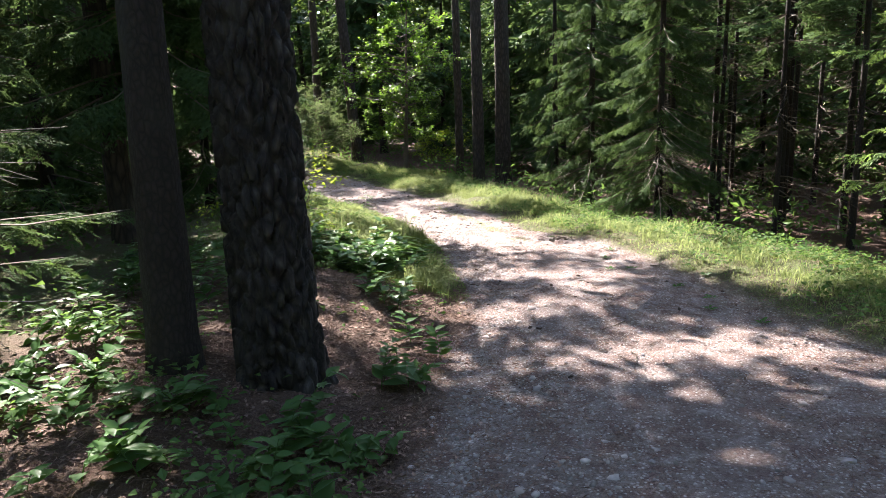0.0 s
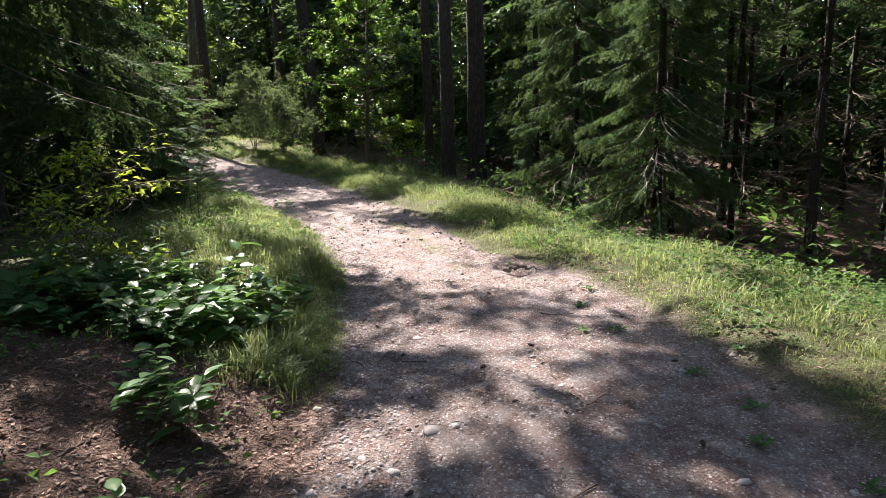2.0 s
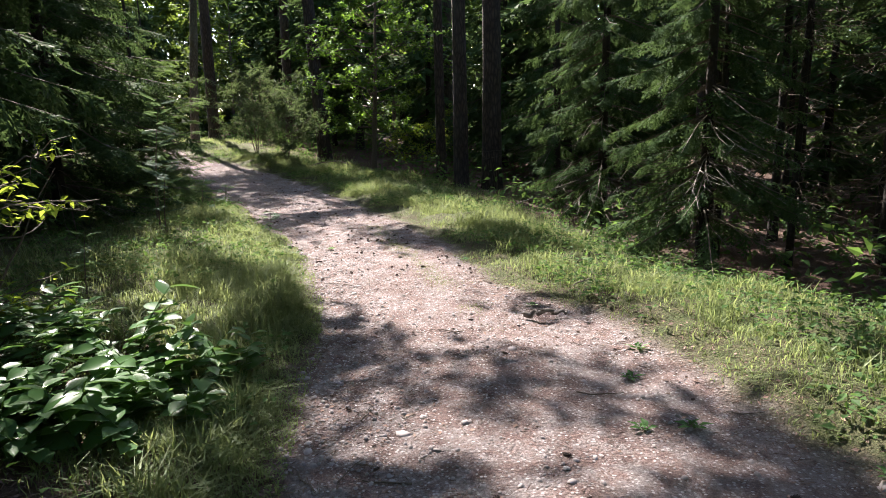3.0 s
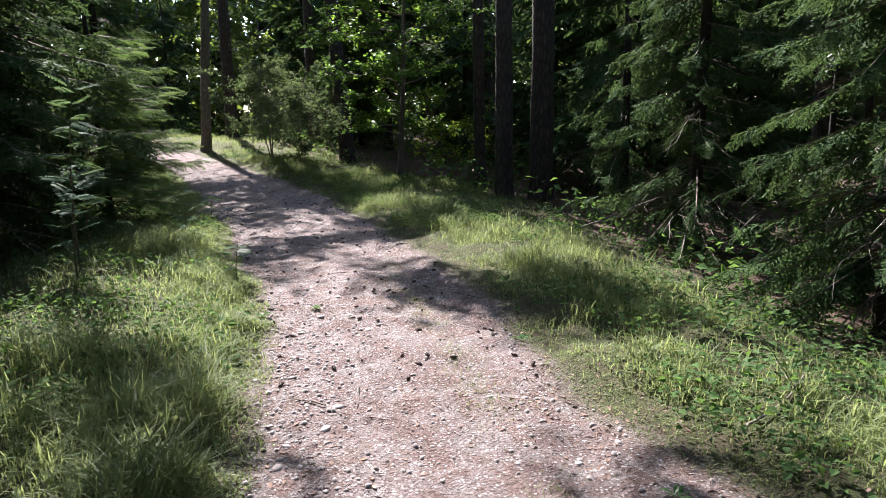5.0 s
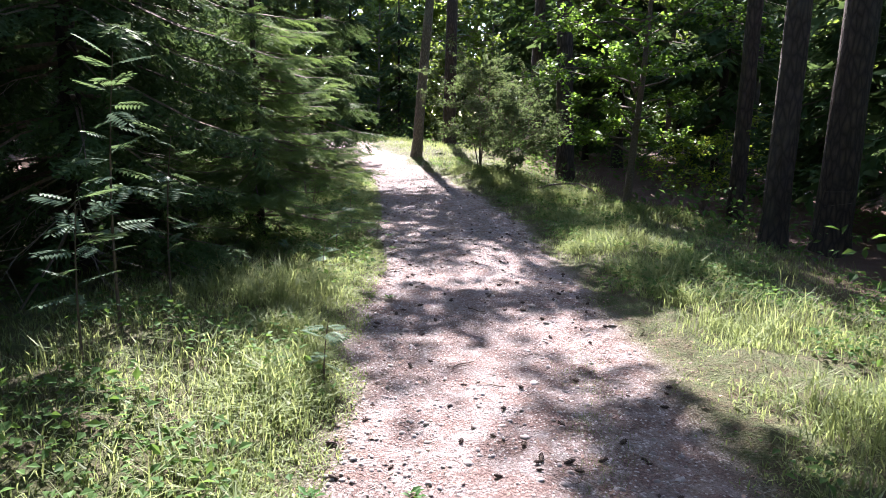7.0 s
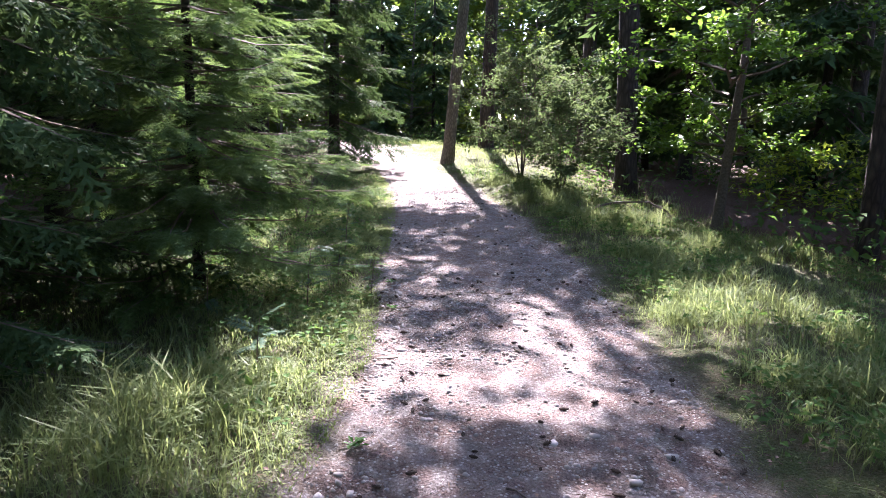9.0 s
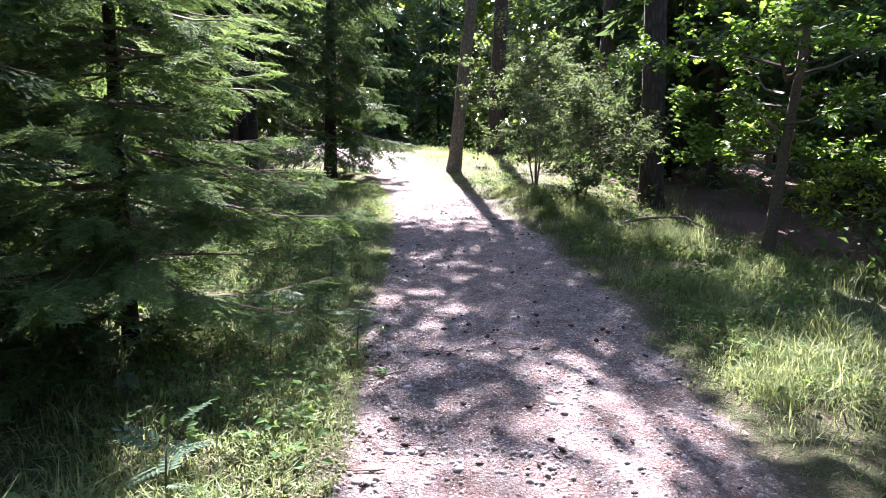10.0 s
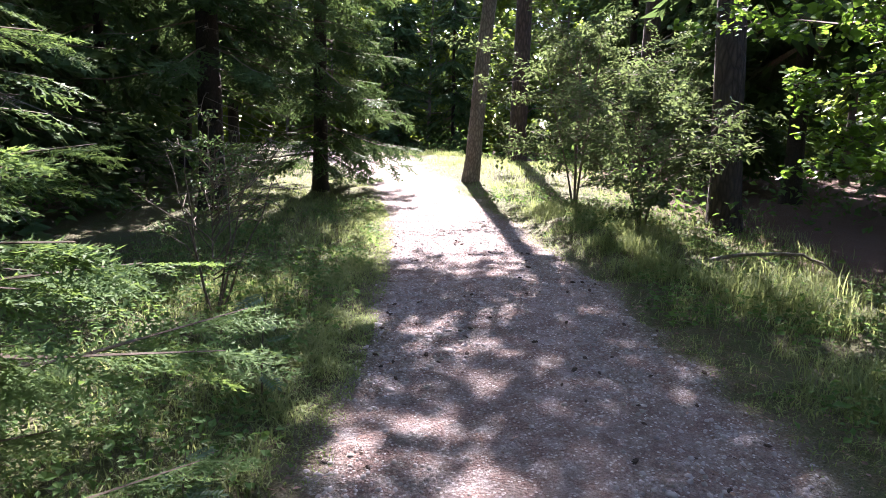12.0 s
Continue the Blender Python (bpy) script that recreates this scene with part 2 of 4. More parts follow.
def tube(P, r, sides=6, seed=0):
    """A tapered tube along the points P."""
    P, r = np.asarray(P, float), np.asarray(r, float)
    T = unit(np.gradient(P, axis=0))
    A = unit(np.cross(T, np.where(np.abs(T[:, 2:3]) > 0.9, (1.0, 0, 0), (0, 0, 1.0))))
    B = np.cross(T, A)
    a = np.linspace(0, 2 * np.pi, sides, endpoint=False)
    V = P[:, None] + r[:, None, None] * (np.cos(a)[None, :, None] * A[:, None] + np.sin(a)[None, :, None] * B[:, None])
    n = len(P)
    i, j = np.meshgrid(np.arange(n - 1), np.arange(sides), indexing="ij")
    i, j = i.ravel(), j.ravel()
    F = np.stack([i * sides + j, i * sides + (j + 1) % sides, (i + 1) * sides + (j + 1) % sides, (i + 1) * sides + j], 1)
    return V.reshape(-1, 3), F


# ---- the lie of the land ----
LEFT = ((-60, -3), (-3, -1.0), (0, -0.8), (3, -0.3), (4.7, 0.0), (6.5, 0.15), (8.5, -0.05), (10, -0.3), (11.8, -0.8), (13.4, -1.5), (15, -2.4),
        (16.4, -3.0), (18, -4.0), (19.8, -5.0), (21.7, -6.1), (23.9, -7.5), (27, -10.0), (30, -13.0), (33.5, -18), (36, -26), (40, -60))
RIGHT = ((-60, 3), (0, 3.6), (3, 3.5), (4.6, 3.3), (6.5, 3.0), (7.4, 2.85), (9, 2.4), (10.8, 1.5), (11.6, 1.2), (12.9, 0.9), (14.2, 0.4), (16, -0.4),
         (18, -1.4), (19.8, -2.2), (21.5, -3.3), (22.8, -4.2), (24.4, -5.6), (26.6, -7.5), (29, -9.3), (32.5, -13), (36, -18), (39, -26), (44, -60))
LEVEL = ((-60, -0.1), (0, -0.1), (2.5, -0.18), (5, -0.3), (15, -0.3), (19, -0.21), (21, -0.14), (24, 0.06), (28.7, 0.4), (34, 0.8), (45, 1.2), (90, 1.5))


def along(table, y):
    ys, vs = zip(*table)
    return np.interp(y, ys, vs)


def edges(x, y):
    """Metres to the left edge (positive inside) and to the right edge (positive inside)."""
    slant = 1 / np.sqrt(1 + np.gradient(along(LEFT, np.array([-0.5, 0.5]) + 0))[0] ** 2)
    k = np.interp(y, (9, 14, 20, 28, 34), (1.0, 0.92, 0.86, 0.75, 0.6)) * slant
    wob = 0.22 * (vnoise(x, y, 1.1, 3) - 0.5) + 0.16 * (vnoise(x, y, 3.2, 4) - 0.5)
    return (x - along(LEFT, y)) * k + wob, (along(RIGHT, y) - x) * k + wob


def inside(x, y):
    """1 on the trodden path, 0 off it."""
    a, b = edges(x, y)
    return step(-0.12, 0.22, np.minimum(a, b))


def ground_z(x, y, rough=True):
    x, y = np.asarray(x, float), np.asarray(y, float)
    a, b = edges(x, y)
    z = along(LEVEL, y)
    left, right = np.maximum(-a, 0), np.maximum(-b, 0)
    bank = np.interp(y, (1, 4, 8, 11, 15), (0.1, 0.32, 0.28, 0.18, 0.06))
    z = z + bank * step(0, 1.6, left) + 0.05 * step(0.0, 0.5, right)
    z = z - np.interp(y, (0, 6, 12, 20, 25, 30), (0.3, 0.45, 0.55, 0.45, 0.5, 0.25)) * step(0.9, 4.5, right) - 0.03 * np.minimum(np.maximum(right - 4, 0), 25)
    mid_ = np.minimum(a, b)
    z = z + 0.03 * step(0.3, 1.3, mid_)
    if rough:
        p = inside(x, y)
        z = z + (1 - p) * (0.16 * (vnoise(x, y, 0.45, 1) - 0.5) + 0.09 * (vnoise(x, y, 1.7, 2) - 0.5) + 0.04 * (vnoise(x, y, 4.3, 12) - 0.5))
        z = z + 0.022 * (vnoise(x, y, 2.6, 5) - 0.5) + 0.028 * (vnoise(x, y, 6.0, 6) - 0.5) + 0.016 * (vnoise(x, y, 12.0, 8) - 0.5)
    return z


def axis(lo, a, b, hi, fine):
    mids = np.arange(a, b, fine)
    k = np.arange(1, 26)
    grow = fine * (1.35 ** k)
    up = b + np.cumsum(grow)
    dn = a - np.cumsum(grow)
    return np.concatenate([dn[dn > lo][::-1], mids, up[up < hi]])


def build_ground():
    xs, ys = axis(-420, -11, 6.5, 420, 0.08), axis(-420, 1.4, 29, 420, 0.08)
    X, Y = np.meshgrid(xs, ys)
    Z = ground_z(X, Y)
    nx, ny = len(xs), len(ys)
    V = np.stack([X, Y, Z], -1).reshape(-1, 3)
    i, j = np.meshgrid(np.arange(nx - 1), np.arange(ny - 1))
    k = (j * nx + i).ravel()
    F = np.stack([k, k + 1, k + nx + 1, k + nx], 1)
    mask = inside(V[:, 0], V[:, 1])
    a, b = edges(V[:, 0], V[:, 1])
    lit = step(3.0, 1.6, np.hypot(V[:, 0] + 0.9, (V[:, 1] - 4.6) * 0.6)) + step(2.0, 4.0, -b) + step(4.0, 6.5, -a)
    fm = mask[F].mean(1) > 0.5
    for name, sel, label, cat in (("path", fm, "trodden reddish-grey gravel path strewn with needles and stones", "path"),
                                  ("ground", ~fm, "uneven forest floor of moss, soil and brown litter", "ground")):
        used, inv = np.unique(F[sel], return_inverse=True)
        me = mesh(name, V[used], inv.reshape(-1, 4), M_GROUND, True)
        for key, vals in (("path_mask", mask), ("litter_mask", np.clip(lit, 0, 1))):
            at = me.attributes.new(key, "FLOAT", "POINT")
            at.data.foreach_set("value", vals[used].astype(np.float32))
        tagged(new(name, me), label, cat, kind="structure")


build_ground()

# ---- foliage shapes ----


def leaf_shape(w=0.5, fold=0.12):
    """A leaf of length 1 along x, folded on its midrib: 4 triangles."""
    V = np.array([(0, 0, 0), (0.45, w / 2, fold), (1, 0, -0.06), (0.45, -w / 2, fold), (0.5, 0, 0)])
    return V, np.array([(0, 4, 1), (1, 4, 2), (0, 3, 4), (3, 2, 4)])


def lobed_shape():
    """A five-lobed leaf of length about 1."""
    V = [(0.35, 0, 0)]
    for a, r in ((180, 0.35), (105, 0.5), (70, 0.36), (38, 0.62), (0, 0.66), (-38, 0.62), (-70, 0.36), (-105, 0.5)):
        V.append((0.35 + r * math.cos(radians(a)), r * math.sin(radians(a)), 0.08 * abs(math.sin(radians(a))) - 0.05 * r))
    n = len(V) - 1
    return np.array(V), np.array([(0, 1 + i, 1 + (i + 1) % n) for i in range(n)])


def spray_shape(level, seed=0):
    """A spruce spray of length 1 along x, nearly flat, drooping to its tip. level 2: single needles, 1: shoots, 0: rough."""
    r = np.random.default_rng(seed)
    s = Soup()

    def shoot(p, d, L, n, nl, w):
        d = d / np.linalg.norm(d)
        side = unit(np.cross((0, 0, 1.0), d))
        for i in range(n):
            t = (i + r.random()) / n
            q = p + d * L * t
            ang = radians(r.uniform(30, 60)) * (1 if i % 2 else -1)
            nd = d * math.cos(ang) + side * math.sin(ang) + np.array((0, 0, r.uniform(-0.25, 0.45)))
            nd = nd / np.linalg.norm(nd)
            wv = np.cross(nd, (0, 0, 1.0)) * w * 0.5 + np.array((0, 0, r.uniform(-0.4, 0.4) * w))
            s.add([q - wv, q + wv, q + nd * nl * r.uniform(0.75, 1.1)], [(0, 1, 2)])
        q = p + d * L
        s.add([p + side * w * 0.4, p - side * w * 0.4, q + d * nl * 0.5], [(0, 1, 2)])

    if level == 2:
        shoot(np.zeros(3), np.array((1, 0, -0.05)), 1.0, 20, 0.085, 0.026)
        for i in range(7):
            t = 0.08 + 0.12 * i
            for sg in (1, -1):
                d = np.array((0.75, sg * 0.7, r.uniform(-0.3, 0.1)))
                shoot(np.array((t, 0, -0.05 * t)), d, (0.5 - 0.45 * t) * r.uniform(0.7, 1.1), 8, 0.085, 0.026)
    elif level == 1:
        shoot(np.zeros(3), np.array((1, 0, -0.05)), 0.95, 7, 0.15, 0.06)
        for i in range(4):
            t = 0.08 + 0.2 * i
            for sg in (1, -1):
                d = np.array((0.75, sg * 0.7, r.uniform(-0.35, 0.1)))
                shoot(np.array((t, 0, -0.05 * t)), d, (0.5 - 0.4 * t) * r.uniform(0.7, 1.1), 3, 0.13, 0.075)
    else:
        shoot(np.zeros(3), np.array((1, 0, -0.05)), 0.9, 6, 0.45, 0.19)
    return s.get()


SPRAYS = {lv: [spray_shape(lv, k) for k in range(3)] for lv in (0, 1, 2)}


def spruce_parts(H, R, low, whorls, level, rng, droop=0.35, top_bare=99.0, dead=0.0, spray=0.42, hang=0.5, fill=4.6):
    """Branches and needle sprays of one spruce with its foot at the origin. low: the height of its lowest live branches."""
    wood, crown, deads = Soup(), Soup(), Soup()
    P, D, S, U = [], [], [], []
    for w in range(whorls):
        h = low + (min(H, top_bare) - low) * (w + rng.random()) / whorls
        k = max(1 - h / H, 0.04)
        for b in range(rng.integers(4, 7)):
            az = rng.uniform(0, 2 * math.pi)
            L = R * (k ** 0.75) * rng.uniform(0.55, 1.12)
            out = np.array((math.cos(az), math.sin(az), 0))
            t = np.linspace(0, 1, 7)
            zc = -droop * L * (t ** 1.3) + 0.22 * L * np.maximum(t - 0.55, 0) ** 1.2 * 1.6 + rng.uniform(-0.1, 0.14) * L * t
            side = np.array((-out[1], out[0], 0)) * rng.uniform(-0.25, 0.25) * L
            C = out * (L * t)[:, None] + side * (t ** 2)[:, None] + np.array((0, 0, h)) + np.array((0, 0, 1.0)) * zc[:, None]
            wood.add(*(tube(C[::2], np.linspace(0.006 + 0.007 * L, 0.002, 4), 3) if level else tube(C[::3], np.linspace(0.012 + 0.011 * L, 0.003, 3), 3)))
            n = max(3, int(L / spray * fill))
            for i in range(n):
                u = 0.18 + 0.82 * (i + rng.random()) / n
                q = np.array([np.interp(u, t, C[:, c]) for c in range(3)])
                tang = unit(C[min(6, int(u * 6) + 1)] - C[min(5, int(u * 6))])
                ang = radians(rng.uniform(25, 70)) * (1 if i % 2 else -1) * (1.15 - u * 0.75)
                sd = np.array((-out[1], out[0], 0))
                d = tang * math.cos(ang) + sd * math.sin(ang) + np.array((0, 0, -hang * rng.random()))
                P.append(q), D.append(d), S.append(spray * rng.uniform(0.7, 1.3) * (1.1 - 0.45 * u)), U.append((rng.uniform(-0.5, 0.5), rng.uniform(-0.5, 0.5), 1))
            P.append(C[-2]), D.append(C[-1] - C[-3]), S.append(spray * 0.9), U.append((0, 0, 1))
    P, D, S, U = map(np.array, (P, D, S, U))
    Rm = frames(D, U, S)
    pick = rng.integers(0, 3, len(P))
    for k in range(3):
        V, F = SPRAYS[level][k]
        crown.stamp(V, F, Rm[pick == k], P[pick == k])
    for i in range(int(dead)):
        h, az, L = rng.uniform(0.3, low + 1.5), rng.uniform(0, 2 * math.pi), R * rng.uniform(0.25, 0.75)
        t = np.linspace(0, 1, 5)
        out = np.array((math.cos(az), math.sin(az), 0))
        C = out * (L * t)[:, None] + np.array((0, 0, 1.0)) * (h - 0.3 * L * t ** 1.5 + 0.03 * rng.standard_normal(5))[:, None]
        deads.add(*tube(C, np.linspace(0.011, 0.002, 5), 3))
        for _ in range(7 if level else 2):
            u = rng.uniform(0.3, 1)
            q = np.array([np.interp(u, t, C[:, c]) for c in range(3)])
            e = q + L * 0.3 * np.array((rng.normal(out[0], 0.6), rng.normal(out[1], 0.6), rng.normal(-0.35, 0.25)))
            deads.add(*tube([q, (q + e) / 2 + 0.02 * rng.standard_normal(3), e], (0.004, 0.003, 0.0015), 3))
    return wood, crown, deads


def trunk_mesh(H, r0, r1, sides=10, rings=14, lean=(0, 0), flare=0.35, wob=0.04, seed=0, rough=0.03):
    rng = np.random.default_rng(seed)
    t = np.linspace(0, 1, rings) ** 1.4
    P = np.stack([lean[0] * H * t + wob * np.cumsum(rng.standard_normal(rings)) * 0.4 * t, lean[1] * H * t + wob * np.cumsum(rng.standard_normal(rings)) * 0.4 * t, H * t - 0.15], 1)
    r = r0 + (r1 - r0) * t + flare * r0 * np.exp(-t * H / 0.28)
    V, F = tube(P, r, sides)
    c = np.repeat(P, sides, axis=0)
    V = c + (V - c) * (1 + rough * rng.standard_normal((len(V), 1)))
    return V, F


def spruce(x, y, H, R, low, r0, whorls, level, seed, label, mat=None, top_bare=99.0, dead=0, spray=0.42, droop=0.35, hang=0.5, lean=(0, 0), group="spruces of the wood", fill=4.6, wob=0.03):
    rng = np.random.default_rng(seed)
    z = float(ground_z(x, y, False))
    ob = root("spruce_tree", x, y, z, label, "tree", group)
    part("trunk", *trunk_mesh(H, r0, 0.02, 9, 14, lean, wob=wob, seed=seed), M_SPRUCE_BARK, ob, "", True)
    wood, crown, deads = spruce_parts(H, R, low, whorls, level, rng, droop, top_bare, dead, spray, hang, fill)
    tagged(part("branchwork", *wood.get(), M_TWIG, ob), kind="stuff")
    part("crown", *crown.get(), mat or M_SPRUCE, ob)
    if dead:
        tagged(part("deadwood", *deads.get(), M_TWIG if "grove" in label else M_DEADWOOD, ob, "bare grey dead lower branches"), kind="stuff")
    return ob


LEAF, LOBED = leaf_shape(0.5), lobed_shape()
DIAMOND = (np.array([(0, 0, 0), (0.5, 0.3, 0.08), (1, 0, 0), (0.5, -0.3, 0.08)]), np.array([(0, 1, 2), (0, 2, 3)]))


def leafy(H, low, R, n_limbs, n_leaves, size, rng, shape, upright=0.5, r_limb=0.012, twigs=5, sag=0.3):
    """Limbs with twigs and leaves about a stem that stands at the origin."""
    wood, crown = Soup(), Soup()
    tips = []
    for i in range(n_limbs):
        h = low + (H - low) * (i + rng.random()) / n_limbs
        k = math.sin(math.pi * min(0.97, max(0.12, (h - low) / (H - low) * 0.8 + 0.17)))
        az, L = rng.uniform(0, 2 * math.pi), R * k * rng.uniform(0.6, 1.15)
        out = np.array((math.cos(az), math.sin(az), upright * rng.uniform(0.4, 1.3)))
        t = np.linspace(0, 1, 5)
        C = np.array((0, 0, h * 0.88)) + out * (L * t)[:, None] + np.array((0, 0, -sag * L)) * (t ** 2)[:, None]
        C[1:-1] += 0.05 * L * rng.standard_normal((3, 3))
        wood.add(*tube(C, np.linspace(r_limb, 0.003, 5), 4))
        for _ in range(twigs):
            u = rng.uniform(0.25, 1)
            q = np.array([np.interp(u, t, C[:, c]) for c in range(3)])
            e = q + L * 0.38 * unit(rng.standard_normal(3) + out) * np.array((1, 1, 0.6))
            wood.add(*tube([q, (q + e) / 2 + 0.03 * L * rng.standard_normal(3), e], (0.005, 0.003, 0.0015), 3))
            tips.append((q, e))
    q, e = np.array([a for a, _ in tips]), np.array([b for _, b in tips])
    k = rng.integers(0, len(q), n_leaves)
    u = rng.random(n_leaves)[:, None] ** 0.7
    P = q[k] * (1 - u) + e[k] * u + rng.standard_normal((n_leaves, 3)) * size * 0.5
    D = rng.standard_normal((n_leaves, 3)) * np.array((1, 1, 0.4)) + unit(e - q)[k] * 0.5 + np.array((0, 0, -0.35))
    U = rng.standard_normal((n_leaves, 3)) * 0.45 + np.array((0, 0, 1.0))
    crown.stamp(*shape, frames(D, U, size * rng.uniform(0.6, 1.25, n_leaves)), P)
    return wood, crown


def broadleaf(name, x, y, H, low, R, limbs, leaves, size, r0, seed, label, mat, shape, category="tree", group="", lean=(0, 0), bark=None, stems=1, upright=0.5, twigs=5):
    rng = np.random.default_rng(seed)
    ob = root(name, x, y, float(ground_z(x, y, False)), label, category, group)
    for s in range(stems):
        ln = lean if stems == 1 else tuple(rng.uniform(-0.3, 0.3, 2))
        part("trunk" if stems == 1 else "stem", *trunk_mesh(H * 0.95, r0, r0 * 0.25, 8, 12, ln, wob=0.05, seed=seed + s), bark or M_TWIG, ob, "", True)
    wood, crown = leafy(H, low, R, limbs, leaves, size, rng, shape, upright, max(0.006, r0 * 0.3), twigs)
    tagged(part("branchwork", *wood.get(), M_TWIG, ob), kind="stuff")
    part("crown" if category == "tree" else "leaves", *crown.get(), mat, ob)
    return ob


# ---- high canopy: mostly unseen crown clumps, added to shade the ground outside the sun patches ----
# sun patches kept free of clumps: x, y, half-widths along and across the sun's azimuth
SUNNY = (
    # on the path
    (1.28, 7.35, 0.25, 0.25), (1.68, 6.9, 0.25, 0.25), (1.26, 4.43, 0.35, 0.25), (2.0, 4.97, 0.2, 0.35), (2.4, 4.9, 0.2, 0.35), (2.65, 4.55, 0.25, 0.35), (1.5, 6.57, 0.15, 0.4),
    (0.39, 4.67, 0.1, 0.0), (0.6, 7.6, 0.5, 0.1), (1.26, 8.97, 0.3, 0.5), (1.91, 8.9, 0.3, 0.5), (2.5, 8.9, 0.4, 0.5), (0.75, 10.0, 0.9, 0.7), (0.3, 10.7, 0.8, 0.9), (0.0, 11.4, 0.8, 0.7),
    (-0.3, 12.2, 0.7, 0.6), (0.7, 11.6, 0.6, 0.6), (-0.9, 13.4, 0.3, 0.5), (-1.25, 14.45, 0.15, 0.35), (-0.78, 15.16, 0.15, 0.3), (0.05, 14.55, 0.25, 0.3), (-2.65, 17.95, 0.05, 0.25),
    (-1.74, 17.35, 0.1, 0.15), (-1.63, 16.4, 0.05, 0.15), (-2.67, 16.3, 0.25, 0.35), (-2.0, 16.1, 0.25, 0.4), (-1.47, 16.4, 0.15, 0.2), (-6.04, 23.04, 0.4, 0.4), (-7.2, 24.7, 1.3, 1.3),
    (-6.4, 23.5, 0.5, 0.9), (-5.3, 22.1, 0.0, 0.05), (-4.65, 22.4, 0.05, 0.05), (-7.9, 25.3, 1.2, 1.2), (-9.1, 27.2, 1.7, 1.6), (-11, 29.5, 2.0, 2.2), (-3.46, 18.86, -0.1, -0.1),
    # on the verge with the spruces
    (2.8, 8.4, 0.5, 0.7), (3.1, 7.8, 0.4, 0.4), (3.65, 6.6, 0.4, 0.5), (2.75, 10.3, 0.5, 0.5), (3.6, 9.9, 0.7, 0.6), (1.2, 14.7, 0.5, 0.5), (0.82, 15.5, 0.3, 0.5), (1.66, 11.6, 0.5, 0.4),
    (2.2, 10.8, 0.4, 0.5), (2.66, 10.5, 0.4, 0.4), (0.53, 15.0, 0.5, 0.5), (1.04, 14.5, 0.6, 0.6), (-0.13, 21.5, 0.1, 0.5), (0.74, 21.8, 0.15, 0.8), (-0.87, 18.55, 0.25, 0.45),
    (-4.26, 24.1, 0.5, 0.7), (-3.6, 23.9, 0.4, 0.6), (-4.9, 23.4, 0.1, 0.2), (-1.0, 25.2, 0.7, 1.6), (0.5, 26.2, 1.2, 1.8), (0.9, 20.6, 0.8, 0.9), (3.9, 11.2, 0.1, 0.2), (4.0, 14.3, 0.4, 0.4),
    # on the other verge and the bank
    (-1.73, 12.9, 0.3, 0.3), (-0.9, 9.1, 0.3, 0.15), (-0.8, 11.2, 0.5, 0.15), (-0.5, 7.9, 0.4, 0.15), (-0.36, 6.16, 0.05, 0.05), (-0.14, 5.65, 0.05, 0.05), (-1.85, 12.4, 0.5, 0.5),
    (-1.5, 11.8, 0.25, 0.4), (-2.08, 13.9, 0.2, 0.2), (-2.41, 15.0, 0.15, 0.1), (-3.5, 16.7, 0.05, 0.1), (-2.93, 15.93, 0.15, 0.15), (-6.9, 22.6, 0.3, 0.1), (-0.5, 5.2, 0.4, 0.1), (-1.0, 4.6, 0.2, 0.15),
    (-1.0, 7.5, 0.6, 0.45), (-1.4, 4.9, 0.3, 0.2), (-2.5, 3.2, 0.7, 0.6), (-3.4, 5.0, 0.5, 0.5), (-1.6, 1.8, 0.4, 0.4), (-3.0, 15.5, 0.35, 0.45), (-3.4, 16.2, 0.2, 0.2), (-4.0, 15.7, 0.2, 0.2), (-3.5, 14.7, 0.3, 0.35), (-4.1, 15.1, 0.2, 0.25), (-2.2, 6.3, 0.5, 0.4), (-2.9, 7.0, 0.5, 0.4), (-1.1, 7.0, 0.4, 0.4), (0.45, 6.2, 0.15, 0.15), (0.9, 6.0, 0.1, 0.2),
    # in the wood
    (6.5, 9.0, 1.0, 1.0), (8.0, 11.5, 1.6, 1.3), (7.4, 15.0, 1.0, 1.0), (10.5, 15, 1.6, 1.6), (-8.5, 31, 2.0, 2.5), (-11.5, 33, 2, 3), (-9.5, 28.0, 1.8, 1.6), (6.0, 21.8, 1.5, 1.5))


def sunlit(x, y):
    ax = np.array((-math.sin(radians(SUN_AZ)), math.cos(radians(SUN_AZ))))
    hit = np.zeros(len(x), bool)
    jit = 0.7 + 0.6 * vnoise(x, y, 2.2, 11)
    for cx, cy, la, lc in SUNNY:
        dx, dy = x - cx, y - cy
        a, c = dx * ax[0] + dy * ax[1], -dx * ax[1] + dy * ax[0]
        hit |= (a / (la + 0.35)) ** 2 + (c / (lc + 0.35)) ** 2 < jit
    return hit


